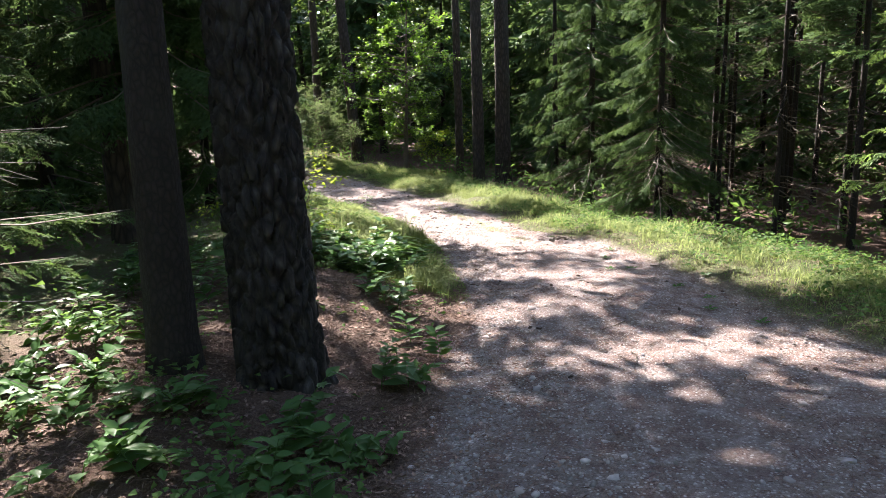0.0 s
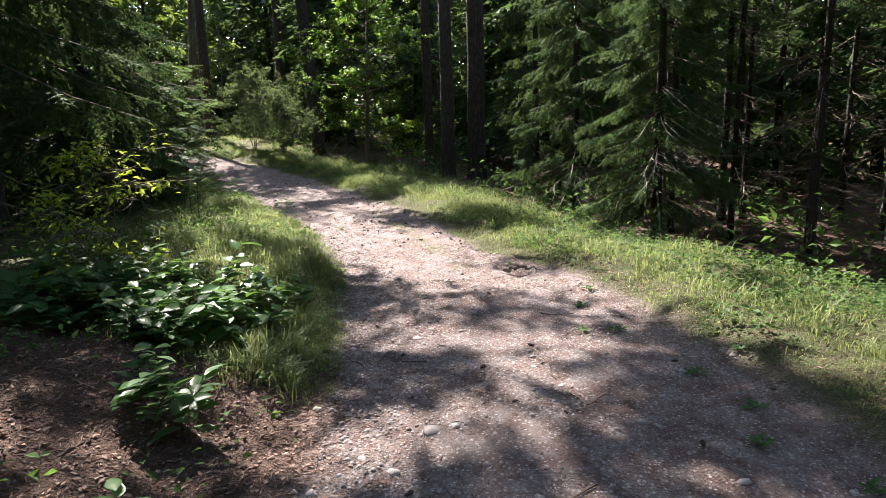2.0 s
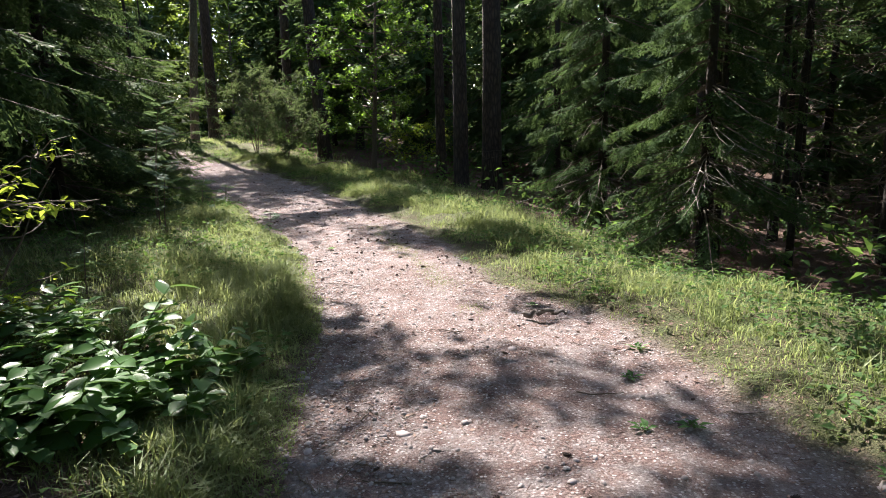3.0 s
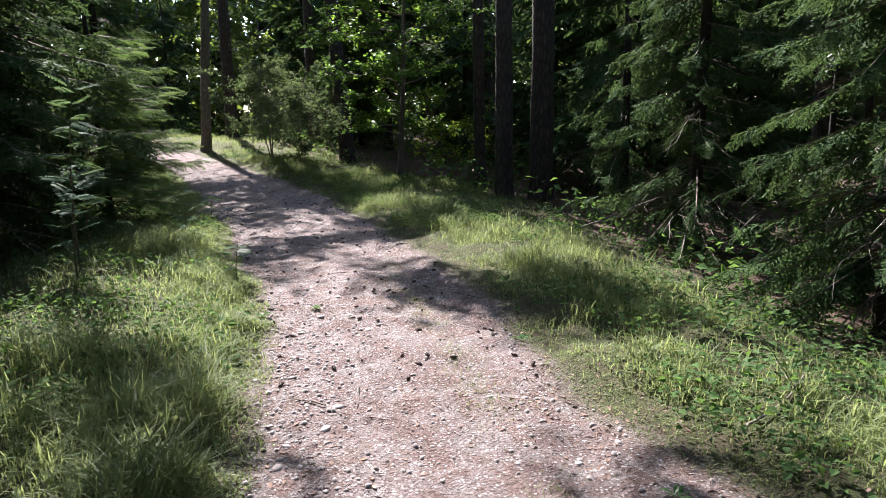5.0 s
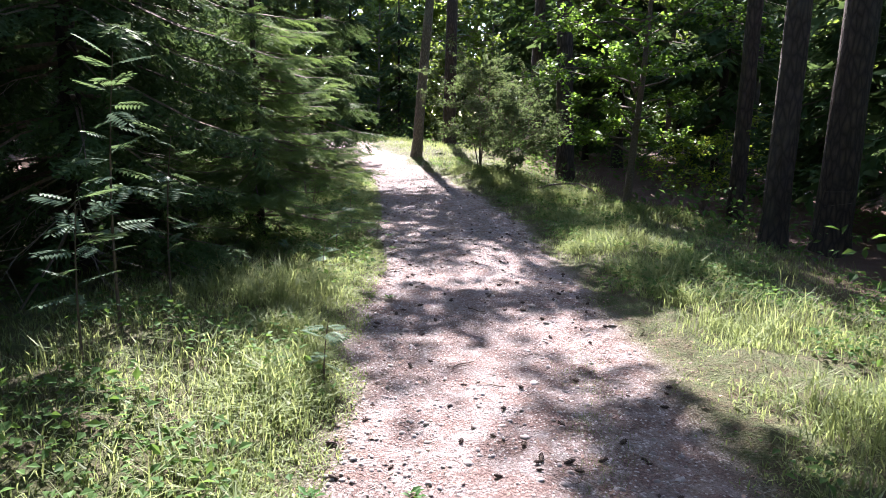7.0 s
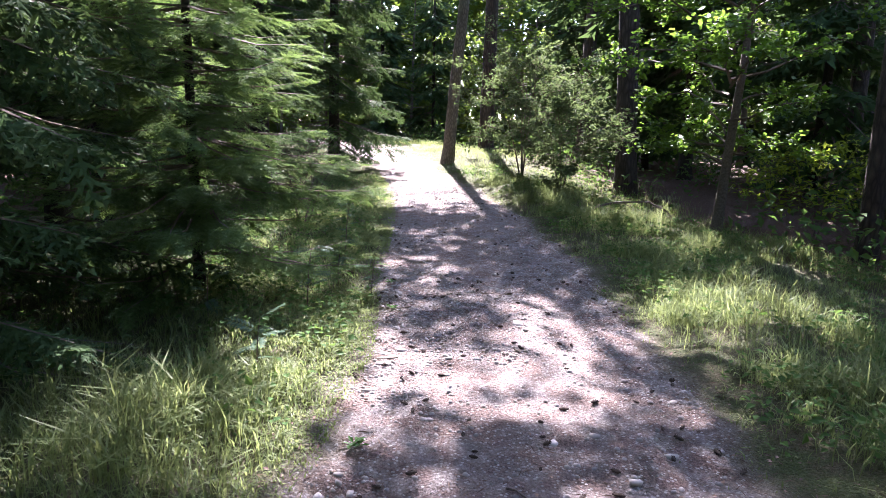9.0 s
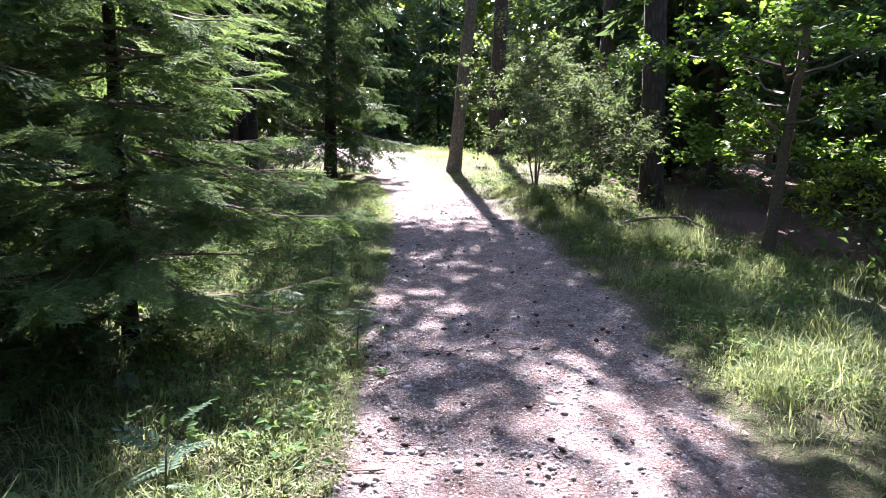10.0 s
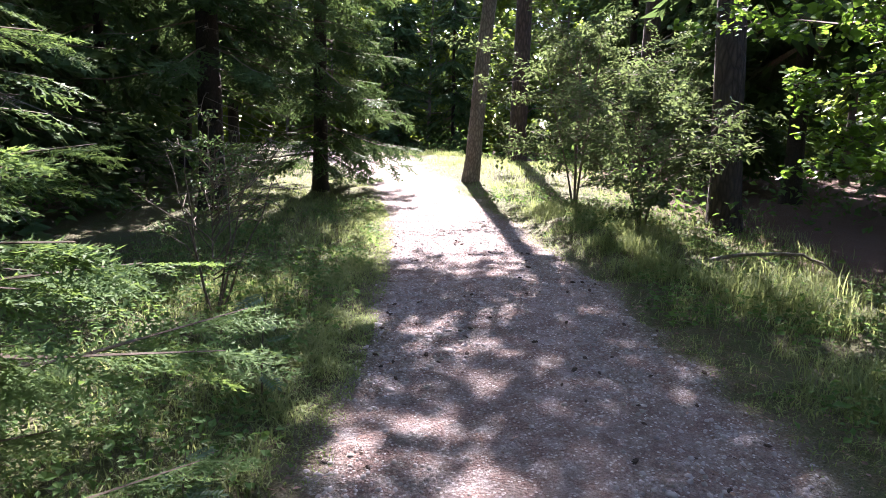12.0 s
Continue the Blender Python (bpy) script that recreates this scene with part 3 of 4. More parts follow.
# seen trunks, plus extra stems added to carry the shade clumps
TALL = [  # x, y, height, trunk radius, kind, lean
    (-1.08, 3.92, 17, 0.258, "big", (-0.005, 0)), (2.13, 21.72, 19, 0.27, "pine", (0.005, 0)), (1.3, 21.4, 18, 0.2, "pine", (0, 0)), (0.75, 23.6, 18, 0.15, "pine", (-0.005, 0)),
    (-3.45, 27.4, 18, 0.24, "pine", (-0.055, -0.01)), (-8.7, 28.9, 12, 0.17, "alder", (0.075, 0.0)), (-9.6, 33.6, 17, 0.25, "pine", (0.0, 0)), (4.6, 27.0, 18, 0.25, "pine", (0, 0)),
    (6.5, 18.5, 17, 0.16, "pine", (0, 0)), (-5.6, 12.2, 17, 0.2, "pine", (0, 0)), (-7.5, 8.0, 17, 0.2, "pine", (0, 0)),
    (-4.5, 9.0, 16, 0.17, "pine", (0, 0)), (6.8, 6.5, 17, 0.2, "pine", (0, 0)), (-6.0, 33.0, 18, 0.22, "pine", (0, 0)), (-14.5, 27.0, 17, 0.22, "pine", (0, 0)), (1.0, 31, 18, 0.2, "pine", (0, 0))]


def pine_trunk(H, r, lean, seed, fine=False):
    """A pine stem; the near one carries bark plates and furrows."""
    if not fine:
        return trunk_mesh(H, r, r * 0.45, 16, 26, lean, 0.35, 0.03, seed, 0.025)
    sides, rings = 120, 330
    t = np.linspace(0, 1, rings) ** 1.9
    P = np.stack([lean[0] * H * t, lean[1] * H * t, H * t - 0.2], 1)
    rr = r * (1 - 0.35 * t) + 0.22 * r * np.exp(-t * H / 0.3)
    V, F = tube(P, rr, sides)
    c = np.repeat(P, sides, axis=0)
    a = np.tile(np.linspace(0, 2 * np.pi, sides, endpoint=False), rings)
    out = []
    for (x, y, z), ang in zip(V, a):
        s = 0.3
        q = Vector((math.cos(ang) * s * 13, math.sin(ang) * s * 13, z * 6.5 + 1.6 * math.sin(ang * 2 + z)))
        d = noise.voronoi(q)[0]
        e = min(1.0, (d[1] - d[0]) * 3.2)
        roots = math.exp(-max(z + 0.1, 0) / 0.25) * (0.16 * math.sin(ang * 5 + 1.0) + 0.1 * math.sin(ang * 3))
        out.append(0.82 + 0.23 * e + 0.02 * noise.noise(Vector((x * 30, y * 30, z * 12))) + roots)
    V = c + (V - c) * np.array(out)[:, None]
    return V, F


def build_tall():
    rng = np.random.default_rng(21)
    trees = []
    for i, (x, y, H, r, kind, lean) in enumerate(TALL):
        z = float(ground_z(x, y, False))
        label = {"big": "thick old pine with dark deeply furrowed bark beside the path", "pine": "tall straight pine with bare grey-brown trunk",
                 "alder": "leaning grey-brown trunk at the bend of the path"}[kind]
        ob = root("pine_tree" if kind != "alder" else "alder_tree", x, y, z, label, "tree", "tall trees of the wood")
        part("trunk", *pine_trunk(H, r, lean, 50 + i, kind == "big"), {"big": M_PINE, "pine": M_PINE_FAR, "alder": M_BIRCH}[kind], ob, "", True)
        trees.append((ob, np.array((x, y, z)), H, lean))
    # clumps spread overhead, dropped where their shadow would fall on a sun patch
    n = 9500
    P = np.stack([rng.uniform(-34, 28, n), rng.uniform(-6, 58, n), rng.uniform(6.2, 15.0, n)], 1)
    foot = P - TO_SUN * ((P[:, 2] + 0.2) / TO_SUN[2])[:, None]
    keep = ~sunlit(foot[:, 0], foot[:, 1])
    ea, eb = edges(foot[:, 0], foot[:, 1])
    on_path = (np.minimum(ea, eb) > -0.8) & (foot[:, 1] > -2) & (foot[:, 1] < 26)
    keep &= on_path | ((vnoise(foot[:, 0], foot[:, 1], 0.6, 31) > 0.42) & (rng.random(n) < 0.75)) | (rng.random(n) < 0.12)
    P, on_path = P[keep], on_path[keep]
    # extra clumps set up-sun of the path to deepen its shade
    m = 2900
    fy = rng.uniform(-1, 24.5, m)
    fx = along(LEFT, fy) - 1.2 + (along(RIGHT, fy) - along(LEFT, fy) + 2.4) * rng.random(m)
    more = np.column_stack([fx, fy, np.full(m, -0.2)])[~sunlit(fx, fy)]
    more = more[(more[:, 1] < 16.5) | (rng.random(len(more)) < 0.42)]
    more = more + TO_SUN * (rng.uniform(6.3, 14.5, len(more)) / TO_SUN[2])[:, None]
    # extra clumps up-sun of the wood, mostly left, added to darken it
    m = 2300
    fy = rng.uniform(-1, 34, m)
    fx = np.where(rng.random(m) < 0.82, along(LEFT, fy) - rng.uniform(2.4, 12, m), along(RIGHT, fy) + rng.uniform(4.5, 12, m))
    side = np.column_stack([fx, fy, np.full(m, -0.2)])[~sunlit(fx, fy)]
    side = side[(side[:, 1] < 12.5) | (rng.random(len(side)) < 0.5)]
    side = side + TO_SUN * (rng.uniform(6.3, 14.5, len(side)) / TO_SUN[2])[:, None]
    P = np.concatenate([P, more, side])
    on_path = np.concatenate([on_path, np.ones(len(more), bool), np.zeros(len(side), bool)])
    xy = np.array([t[1][:2] for t in trees])
    near = np.argmin(((P[:, None, :2] - xy[None]) ** 2).sum(-1), 1)
    V0, F0 = np.array([(0, 0, 0), (0.5, 0.24, 0.06), (1, 0, 0), (0.5, -0.24, 0.06)]), np.array([(0, 1, 2), (0, 2, 3)])
    for k, (ob, foot0, H, lean) in enumerate(trees):
        Q = P[near == k] - foot0
        if not len(Q):
            continue
        crown, wood = Soup(), Soup()
        for q in Q[::7]:
            if math.hypot(q[0], q[1]) > 3.5 or q[2] < 6:
                continue
            s = np.array((lean[0] * H, lean[1] * H, 0)) * min(1, q[2] / H) + np.array((0, 0, min(H, q[2] + rng.uniform(-1, 1.2))))
            wood.add(*tube([s, (s + q) / 2 + rng.standard_normal(3) * 0.2, q], (0.05, 0.03, 0.012), 4))
        for sel, m, lo, hi in ((on_path[near == k], 20, 0.14, 0.34), (~on_path[near == k], 9, 0.25, 0.6)):
            if not sel.any():
                continue
            C = np.repeat(Q[sel], m, axis=0) + rng.standard_normal((sel.sum() * m, 3)) * np.array((0.26, 0.26, 0.18))
            D = rng.standard_normal((len(C), 3)) * np.array((1, 1, 0.5))
            crown.stamp(V0, F0, frames(D, rng.standard_normal((len(C), 3)) * 0.5 + np.array((0, 0, 1.0)), rng.uniform(lo, hi, len(C))), C)
        if wood.n:
            tagged(part("limbwork", *wood.get(), M_TWIG, ob), kind="stuff")
        # shade clumps shared out to the nearest stem as its crown
        part("crown", *crown.get(), M_SHADE_CANOPY, ob)


build_tall()

# ---- spruces near the path ----
spruce(-1.7, 3.8, 13, 2.4, 4.4, 0.145, 10, 1, 3, "slim dark spruce with a bare straight trunk", group="", dead=0, lean=(0.022, 0), wob=0.0)
spruce(-3.7, 3.2, 7, 2.3, 0.7, 0.09, 13, 2, 31, "shaded spruce whose lowest sprays hang beside the path", top_bare=3.3, spray=0.36, hang=1.0, fill=5.5, dead=24)
spruce(4.4, 12.9, 9.0, 1.65, 0.5, 0.08, 30, 1, 5, "dense green spruce with drooping branches at the verge", top_bare=6.0, dead=60, spray=0.28, hang=2.0, droop=0.55, fill=5.0)
spruce(3.9, 16.6, 9, 1.9, 0.6, 0.1, 24, 1, 6, "spruce with grey dead lower twigs beside the grass", top_bare=6.5, dead=40, hang=2.0, droop=0.5, spray=0.32)
spruce(3.6, 20.0, 10, 1.7, 0.8, 0.1, 16, 1, 61, "spruce with hanging twigs behind the verge", top_bare=7, dead=20, hang=2.0, droop=0.5)
spruce(5.75, 6.7, 8, 1.75, 1.0, 0.08, 12, 1, 62, "spruce with fresh green sprays beside the open ground", M_SPRUCE_NEW, top_bare=3.8, hang=1.2, spray=0.3)
spruce(-4.9, 16.7, 5.0, 1.65, 0.3, 0.05, 24, 2, 8, "young spruce with sunlit pale branch tips by the path", M_SPRUCE_NEW, spray=0.33, droop=0.2, hang=0.65, top_bare=2.9, fill=5.6)
spruce(-5.2, 14.4, 9, 2.4, 0.5, 0.11, 24, 1, 9, "dark spruce with low hanging branches", top_bare=6.0, dead=16, spray=0.46, hang=1.1, droop=0.45)
spruce(-7.0, 16.8, 11, 2.2, 0.8, 0.13, 14, 1, 10, "tall dark spruce in the shade", top_bare=7, dead=10)
spruce(-10.5, 26.1, 12, 2.1, 0.7, 0.15, 22, 1, 11, "old spruce with curtains of hanging twigs", top_bare=7, hang=1.5, spray=0.5)
spruce(-10.6, 23.6, 14, 2.4, 1.9, 0.21, 14, 1, 14, "tall dark spruce with a bare lower trunk", top_bare=7, hang=1.0, spray=0.5, dead=20)
spruce(-12.6, 21.2, 12, 2.4, 0.6, 0.15, 24, 0, 15, "dark spruce at the back of a shady clearing", top_bare=8, hang=0.8, spray=0.6, fill=6)
spruce(-9.4, 19.0, 11, 2.0, 1.0, 0.12, 12, 1, 16, "dark spruce at the back of a shady clearing", top_bare=6.5, hang=0.8, spray=0.5, dead=14)
spruce(-3.95, 9.2, 10, 2.6, 2.3, 0.15, 15, 1, 12, "dark spruce with long hanging twigs over the grass", top_bare=5.2, hang=2.6, spray=0.55, droop=0.5, fill=6.5)
spruce(-7.0, 11.5, 10, 2.3, 0.8, 0.13, 10, 1, 19, "dark spruce in deep shade", top_bare=6, dead=14, hang=1.0, spray=0.5)
spruce(-5.9, 6.2, 9, 2.0, 0.7, 0.1, 9, 1, 13, "shaded spruce with thin drooping twigs", top_bare=5, dead=12, hang=0.9, spray=0.5)

# ---- broadleaved trees and bushes ----
broadleaf("maple_tree", -1.25, 23.3, 6.6, 1.2, 2.2, 46, 15000, 0.07, 0.08, 71, "young maple with bright backlit leaves and a thin dark stem", M_MAPLE, LOBED, lean=(0.05, 0.0), twigs=10)
broadleaf("hazel_bush", -5.7, 26.8, 3.0, 0.15, 1.9, 60, 12000, 0.08, 0.018, 72, "tall grey-green leafy bush at the path's edge", M_BUSH, LEAF, "bush", stems=5, upright=0.9)
broadleaf("hazel_bush", -4.3, 25.3, 1.9, 0.1, 1.4, 36, 5000, 0.095, 0.015, 73, "grey-green leafy bush below a pine", M_BUSH, LEAF, "bush", stems=4, upright=0.9)
broadleaf("yellow_bush", 0.1, 24.6, 1.7, 0.2, 1.4, 22, 1600, 0.1, 0.012, 74, "low bush with yellow-green leaves behind the maple", M_YELLOW, LEAF, "bush", stems=4, upright=0.9)
broadleaf("leafy_shrub", -1.95, 8.0, 1.3, 0.2, 0.95, 24, 800, 0.07, 0.01, 75, "shrub with small yellow-green leaves over the grass", M_YELLOW, LEAF, "bush", stems=4, upright=0.7)
broadleaf("juniper_shrub", -6.4, 19.9, 1.5, 0.3, 0.6, 30, 1100, 0.045, 0.01, 76, "thin dark juniper with bare lower stems", M_SPRUCE, LEAF, "bush", stems=5, upright=1.2)

# ---- woods all round ----


def wood_ring():
    rng = np.random.default_rng(33)
    protos = [spruce(60 + 6 * k, -60, 13, 2.5, 0.5 + 0.5 * k, 0.14, 20, 0, 90 + k, "tall spruce of the surrounding wood", top_bare=10, spray=0.8, hang=1.3, fill=4.6, droop=0.5) for k in range(4)]
    leafs = [broadleaf("birch_tree", 60 + 6 * k, -70, 11, 1.2, 3.0, 34, 3600, 0.24, 0.1, 95 + k, "light-green broadleaved tree deep in the wood", M_WOODS, DIAMOND, group="broadleaved trees of the wood") for k in range(2)]
    spots = []
    tries = 0
    while len(spots) < 92 and tries < 9000:
        tries += 1
        x, y = rng.uniform(-36, 28), rng.uniform(-9, 60)
        a, b = edges(np.array(x), np.array(y))
        if min(a, b) > -2.6 - (1.5 if y > 26 else 0):
            continue
        if y < 29 and min(abs(a), abs(b)) < 5.0 and y > 2:
            continue
        if 8 < x < 15 and 6 < y < 24:
            continue
        foot = np.array([(x, y)]) - TO_SUN[None, :2] * (np.array((3.0, 6.0)) / TO_SUN[2])[:, None]
        if sunlit(foot[:, 0], foot[:, 1]).any():
            continue
        shade = np.array([(x, y)]) - TO_SUN[None, :2] * (np.arange(1.0, 12.0) / TO_SUN[2])[:, None]
        sa, sb = edges(shade[:, 0], shade[:, 1])
        if ((np.minimum(sa, sb) > -2.4) & (shade[:, 1] > 22) & (shade[:, 1] < 31)).any():
            continue
        if any((x - u) ** 2 + (y - v) ** 2 < 6.0 for u, v in spots) or any((x - t[0]) ** 2 + (y - t[1]) ** 2 < 2.5 for t in TALL):
            continue
        spots.append((x, y))
    spots += [(4.6, 24.2), (2.9, 26.8), (6.8, 22.4), (0.2, 29.0), (-2.6, 30.5), (9.5, 19.0), (11.5, 12.0), (12.0, 16.5), (11.0, 8.5), (13.5, 21.0), (-14.0, 24.0), (-8.6, 14.0), (-9.0, 9.5), (-8.0, 5.0), (6.2, 27.5), (9.2, 24.5), (-8.0, 40.0), (-18.0, 31.0), (-12.5, 41.0), (-6.0, 38.5), (-16.0, 27.5)]
    for x, y in spots:
        leafy_one = rng.random() < 0.28 and y > 31
        src = leafs[rng.integers(0, 2)] if leafy_one else protos[rng.integers(0, 4)]
        s = rng.uniform(0.75, 1.25)
        copy_thing(src, pose(x, y, float(ground_z(x, y, False)) - 0.03, rng.uniform(-2, 2), rng.uniform(-2, 2), rng.uniform(0, 360)) @ Matrix.Diagonal((s, s, s, 1)))
    for src in protos + leafs:
        for o in [*src.children_recursive, src]:
            bpy.data.objects.remove(o)


wood_ring()


def far_woods():
    """The leafy depth of the wood beyond the single trees."""
    rng = np.random.default_rng(35)
    n = 84000
    a = rng.uniform(0, 2 * np.pi, n)
    r = rng.uniform(40, 62, n)
    z = 24 * rng.random(n) ** 1.15
    x, y = r * np.cos(a) - 3, r * np.sin(a) + 17
    P = np.stack([x, y, ground_z(x, y, False) + z], 1)
    s = Soup()
    s.stamp(np.array([(0, 0, 0), (0.5, 0.4, 0.08), (1, 0, 0), (0.5, -0.4, 0.08)]), np.array([(0, 1, 2), (0, 2, 3)]), frames(rng.standard_normal((n, 3)), rng.standard_normal((n, 3)), rng.uniform(0.7, 1.7, n)), P)
    tagged(part("far_woods", *s.get(), M_FARWOODS), "dense green depth of the surrounding wood", "woods", kind="stuff")


far_woods()


def undergrowth():
    """Knee-high brush between the trees."""
    rng = np.random.default_rng(36)
    n = 100000
    x, y = rng.uniform(-24, 18, n), rng.uniform(0, 44, n)
    a, b = edges(x, y)
    off = np.maximum(-a, -b)
    right = b < a
    near = np.where(right, 2.6, np.interp(y, (0, 8, 14, 20, 26), (1.8, 3.0, 2.4, 4.5, 3.0)))
    clump = vnoise(x, y, 0.55, 37)
    k = (off > near) & (rng.random(n) < step(0.4, 0.68, clump))
    x, y, clump = x[k], y[k], clump[k]
    m = len(x)
    z = ground_z(x, y, False) + rng.random(m) ** 1.3 * (0.25 + 1.5 * (clump - 0.38))
    s = Soup()
    s.stamp(*leaf_shape(0.5), frames(rng.standard_normal((m, 3)) * np.array((1, 1, 0.5)), rng.standard_normal((m, 3)) * 0.5 + np.array((0, 0, 1.0)), rng.uniform(0.07, 0.2, m)), np.stack([x, y, z], 1))
    tagged(part("undergrowth", *s.get(), M_COVER), "dark leafy undergrowth between the trunks", "plants", kind="stuff")


undergrowth()

# ---- the thin grove on the far side of the verge ----


def grove():
    rng = np.random.default_rng(44)
    fixed = [(5.0, 13.9, 0.06), (6.25, 14.7, 0.075), (6.6, 12.4, 0.07), (7.2, 13.4, 0.08), (5.6, 15.6, 0.05), (8.3, 15.2, 0.07), (7.6, 17.0, 0.06), (9.3, 13.2, 0.08), (6.9, 10.6, 0.06), (8.6, 11.0, 0.08), (5.7, 13.1, 0.05), (7.0, 15.4, 0.06), (8.0, 12.6, 0.07), (9.6, 16.4, 0.07), (10.2, 11.4, 0.06), (7.9, 9.4, 0.07), (6.2, 17.6, 0.05), (9.0, 14.2, 0.05), (10.6, 14.0, 0.07), (5.9, 11.2, 0.045)]
    for i, (x, y, r) in enumerate(fixed):
        spruce(x, y, 9.5, 1.4, 3.3 + rng.uniform(-0.6, 0.8), r, 5, 1, 200 + i, "thin dark young spruce with dead lower branches in a grove", top_bare=6.5, dead=32, group="thin spruces of the grove", spray=0.4)


grove()

# ---- grass ----


def blades(n, area, height, seed, accept, mat, name, label, width=0.006, short=False):
    rng = np.random.default_rng(seed)
    x, y = rng.uniform(area[0], area[1], n), rng.uniform(area[2], area[3], n)
    k = accept(x, y, rng.random(n))
    x, y = x[k], y[k]
    n = len(x)
    z = ground_z(x, y)
    h = height(x, y) * rng.uniform(0.5, 1.25, n)
    az = rng.uniform(0, 2 * np.pi, n)
    bend = h * rng.uniform(0.2, 1.1, n)
    d = np.stack([np.cos(az), np.sin(az), 0 * az], 1)
    w = np.stack([-np.sin(az), np.cos(az), 0 * az], 1) * (width * rng.uniform(0.6, 1.3, n) * (0.7 + h))[:, None]
    p = np.stack([x, y, z - 0.01], 1)
    up = np.array((0, 0, 1.0))
    m = p + up * (h * 0.6)[:, None] + d * (bend * 0.3)[:, None]
    t = p + up * (h * (1 - 0.15 * bend / h))[:, None] + d * bend[:, None]
    if short:
        V = np.stack([p - w, p + w, t], 1).reshape(-1, 3)
        F = np.arange(n)[:, None] * 3 + np.array((0, 1, 2))
    else:
        V = np.stack([p - w, p + w, m + w * 0.75, m - w * 0.75, t], 1).reshape(-1, 3)
        b = np.arange(n)[:, None] * 5
        F = np.concatenate([b + (0, 1, 2), b + (0, 2, 3), b + (3, 2, 4)])
    tagged(part(name, V, F, mat), label, "grass", kind="stuff")


def grass_density(x, y):
    a, b = edges(x, y)
    d = np.where(a < b, -a, -b)
    isleft = a < b
    reach = np.where(isleft, np.interp(y, (6.1, 7.3, 11, 16, 24, 30), (-1.0, 2.2, 2.8, 2.2, 2.5, 3.0)), np.interp(y, (4, 9, 10.5, 12, 14, 17, 20, 30), (3.2, 3.2, 2.4, 1.8, 2.0, 2.4, 3.5, 4.0)))
    dens = np.where(isleft, step(-0.2, 0.04, d), 0.15 * step(-0.2, 0.1, d) + 0.85 * step(0.2, np.interp(y, (8, 13, 16), (1.15, 1.0, 0.7)), d + 0.5 * (vnoise(x, y, 2.0, 47) - 0.5))) * step(reach + 0.8, reach - 0.5, d)
    dens = dens * np.where(isleft, 0.35 + 0.75 * step(0.3, 0.6, vnoise(x, y, 1.3, 41)), 0.12 + 0.95 * step(0.35, 0.62, 0.6 * vnoise(x, y, 1.3, 41) + 0.4 * vnoise(x, y, 3.7, 40)))
    strip = np.exp(-((x - (0.82 - 0.31 * (y - 10.9))) / 0.13) ** 2) * step(8.5, 10.5, y) * step(17.5, 14, y) * 0.5
    return np.maximum(dens, strip * vnoise(x, y, 4.0, 42))


def grass_height(x, y):
    a, b = edges(x, y)
    d = np.maximum(np.minimum(np.where(a < b, -a, -b), 1.5), 0)
    quick = np.where(a < b, 0.3, 0.75)
    return 0.03 + 0.15 * step(0.0, 1.0, d / quick) * (0.25 + 1.1 * vnoise(x, y, 0.9, 43)) * (0.55 + 0.9 * vnoise(x, y, 4.0, 44)) * np.where(a < b, 1.0, np.interp(y, (5, 12, 15), (0.5, 0.6, 0.9))) * np.where(a < b, np.interp(y, (14.5, 16.5), (1.0, 0.4)), 1.0)


blades(340000, (-9, 7, 2.5, 25), lambda x, y: 0.55 * grass_height(x, y), 50, lambda x, y, u: u < grass_density(x, y), M_GRASS, "grass", "short fine grass along the path", 0.0032, True)
blades(110000, (-9, 7, 2.5, 20), grass_height, 51, lambda x, y, u: u < grass_density(x, y), M_GRASS, "grass", "soft green grass along the path", 0.0034)
blades(120000, (-14, 6, 20, 34), lambda x, y: grass_height(x, y) * 1.15, 52, lambda x, y, u: u < grass_density(x, y), M_GRASS, "grass", "long grass where the path bends", 0.004)
blades(9000, (-9, 7, 2.5, 27), lambda x, y: grass_height(x, y) * 1.5, 53, lambda x, y, u: u < grass_density(x, y), M_STRAW, "dry_grass", "thin dry stalks among the grass", 0.0018)


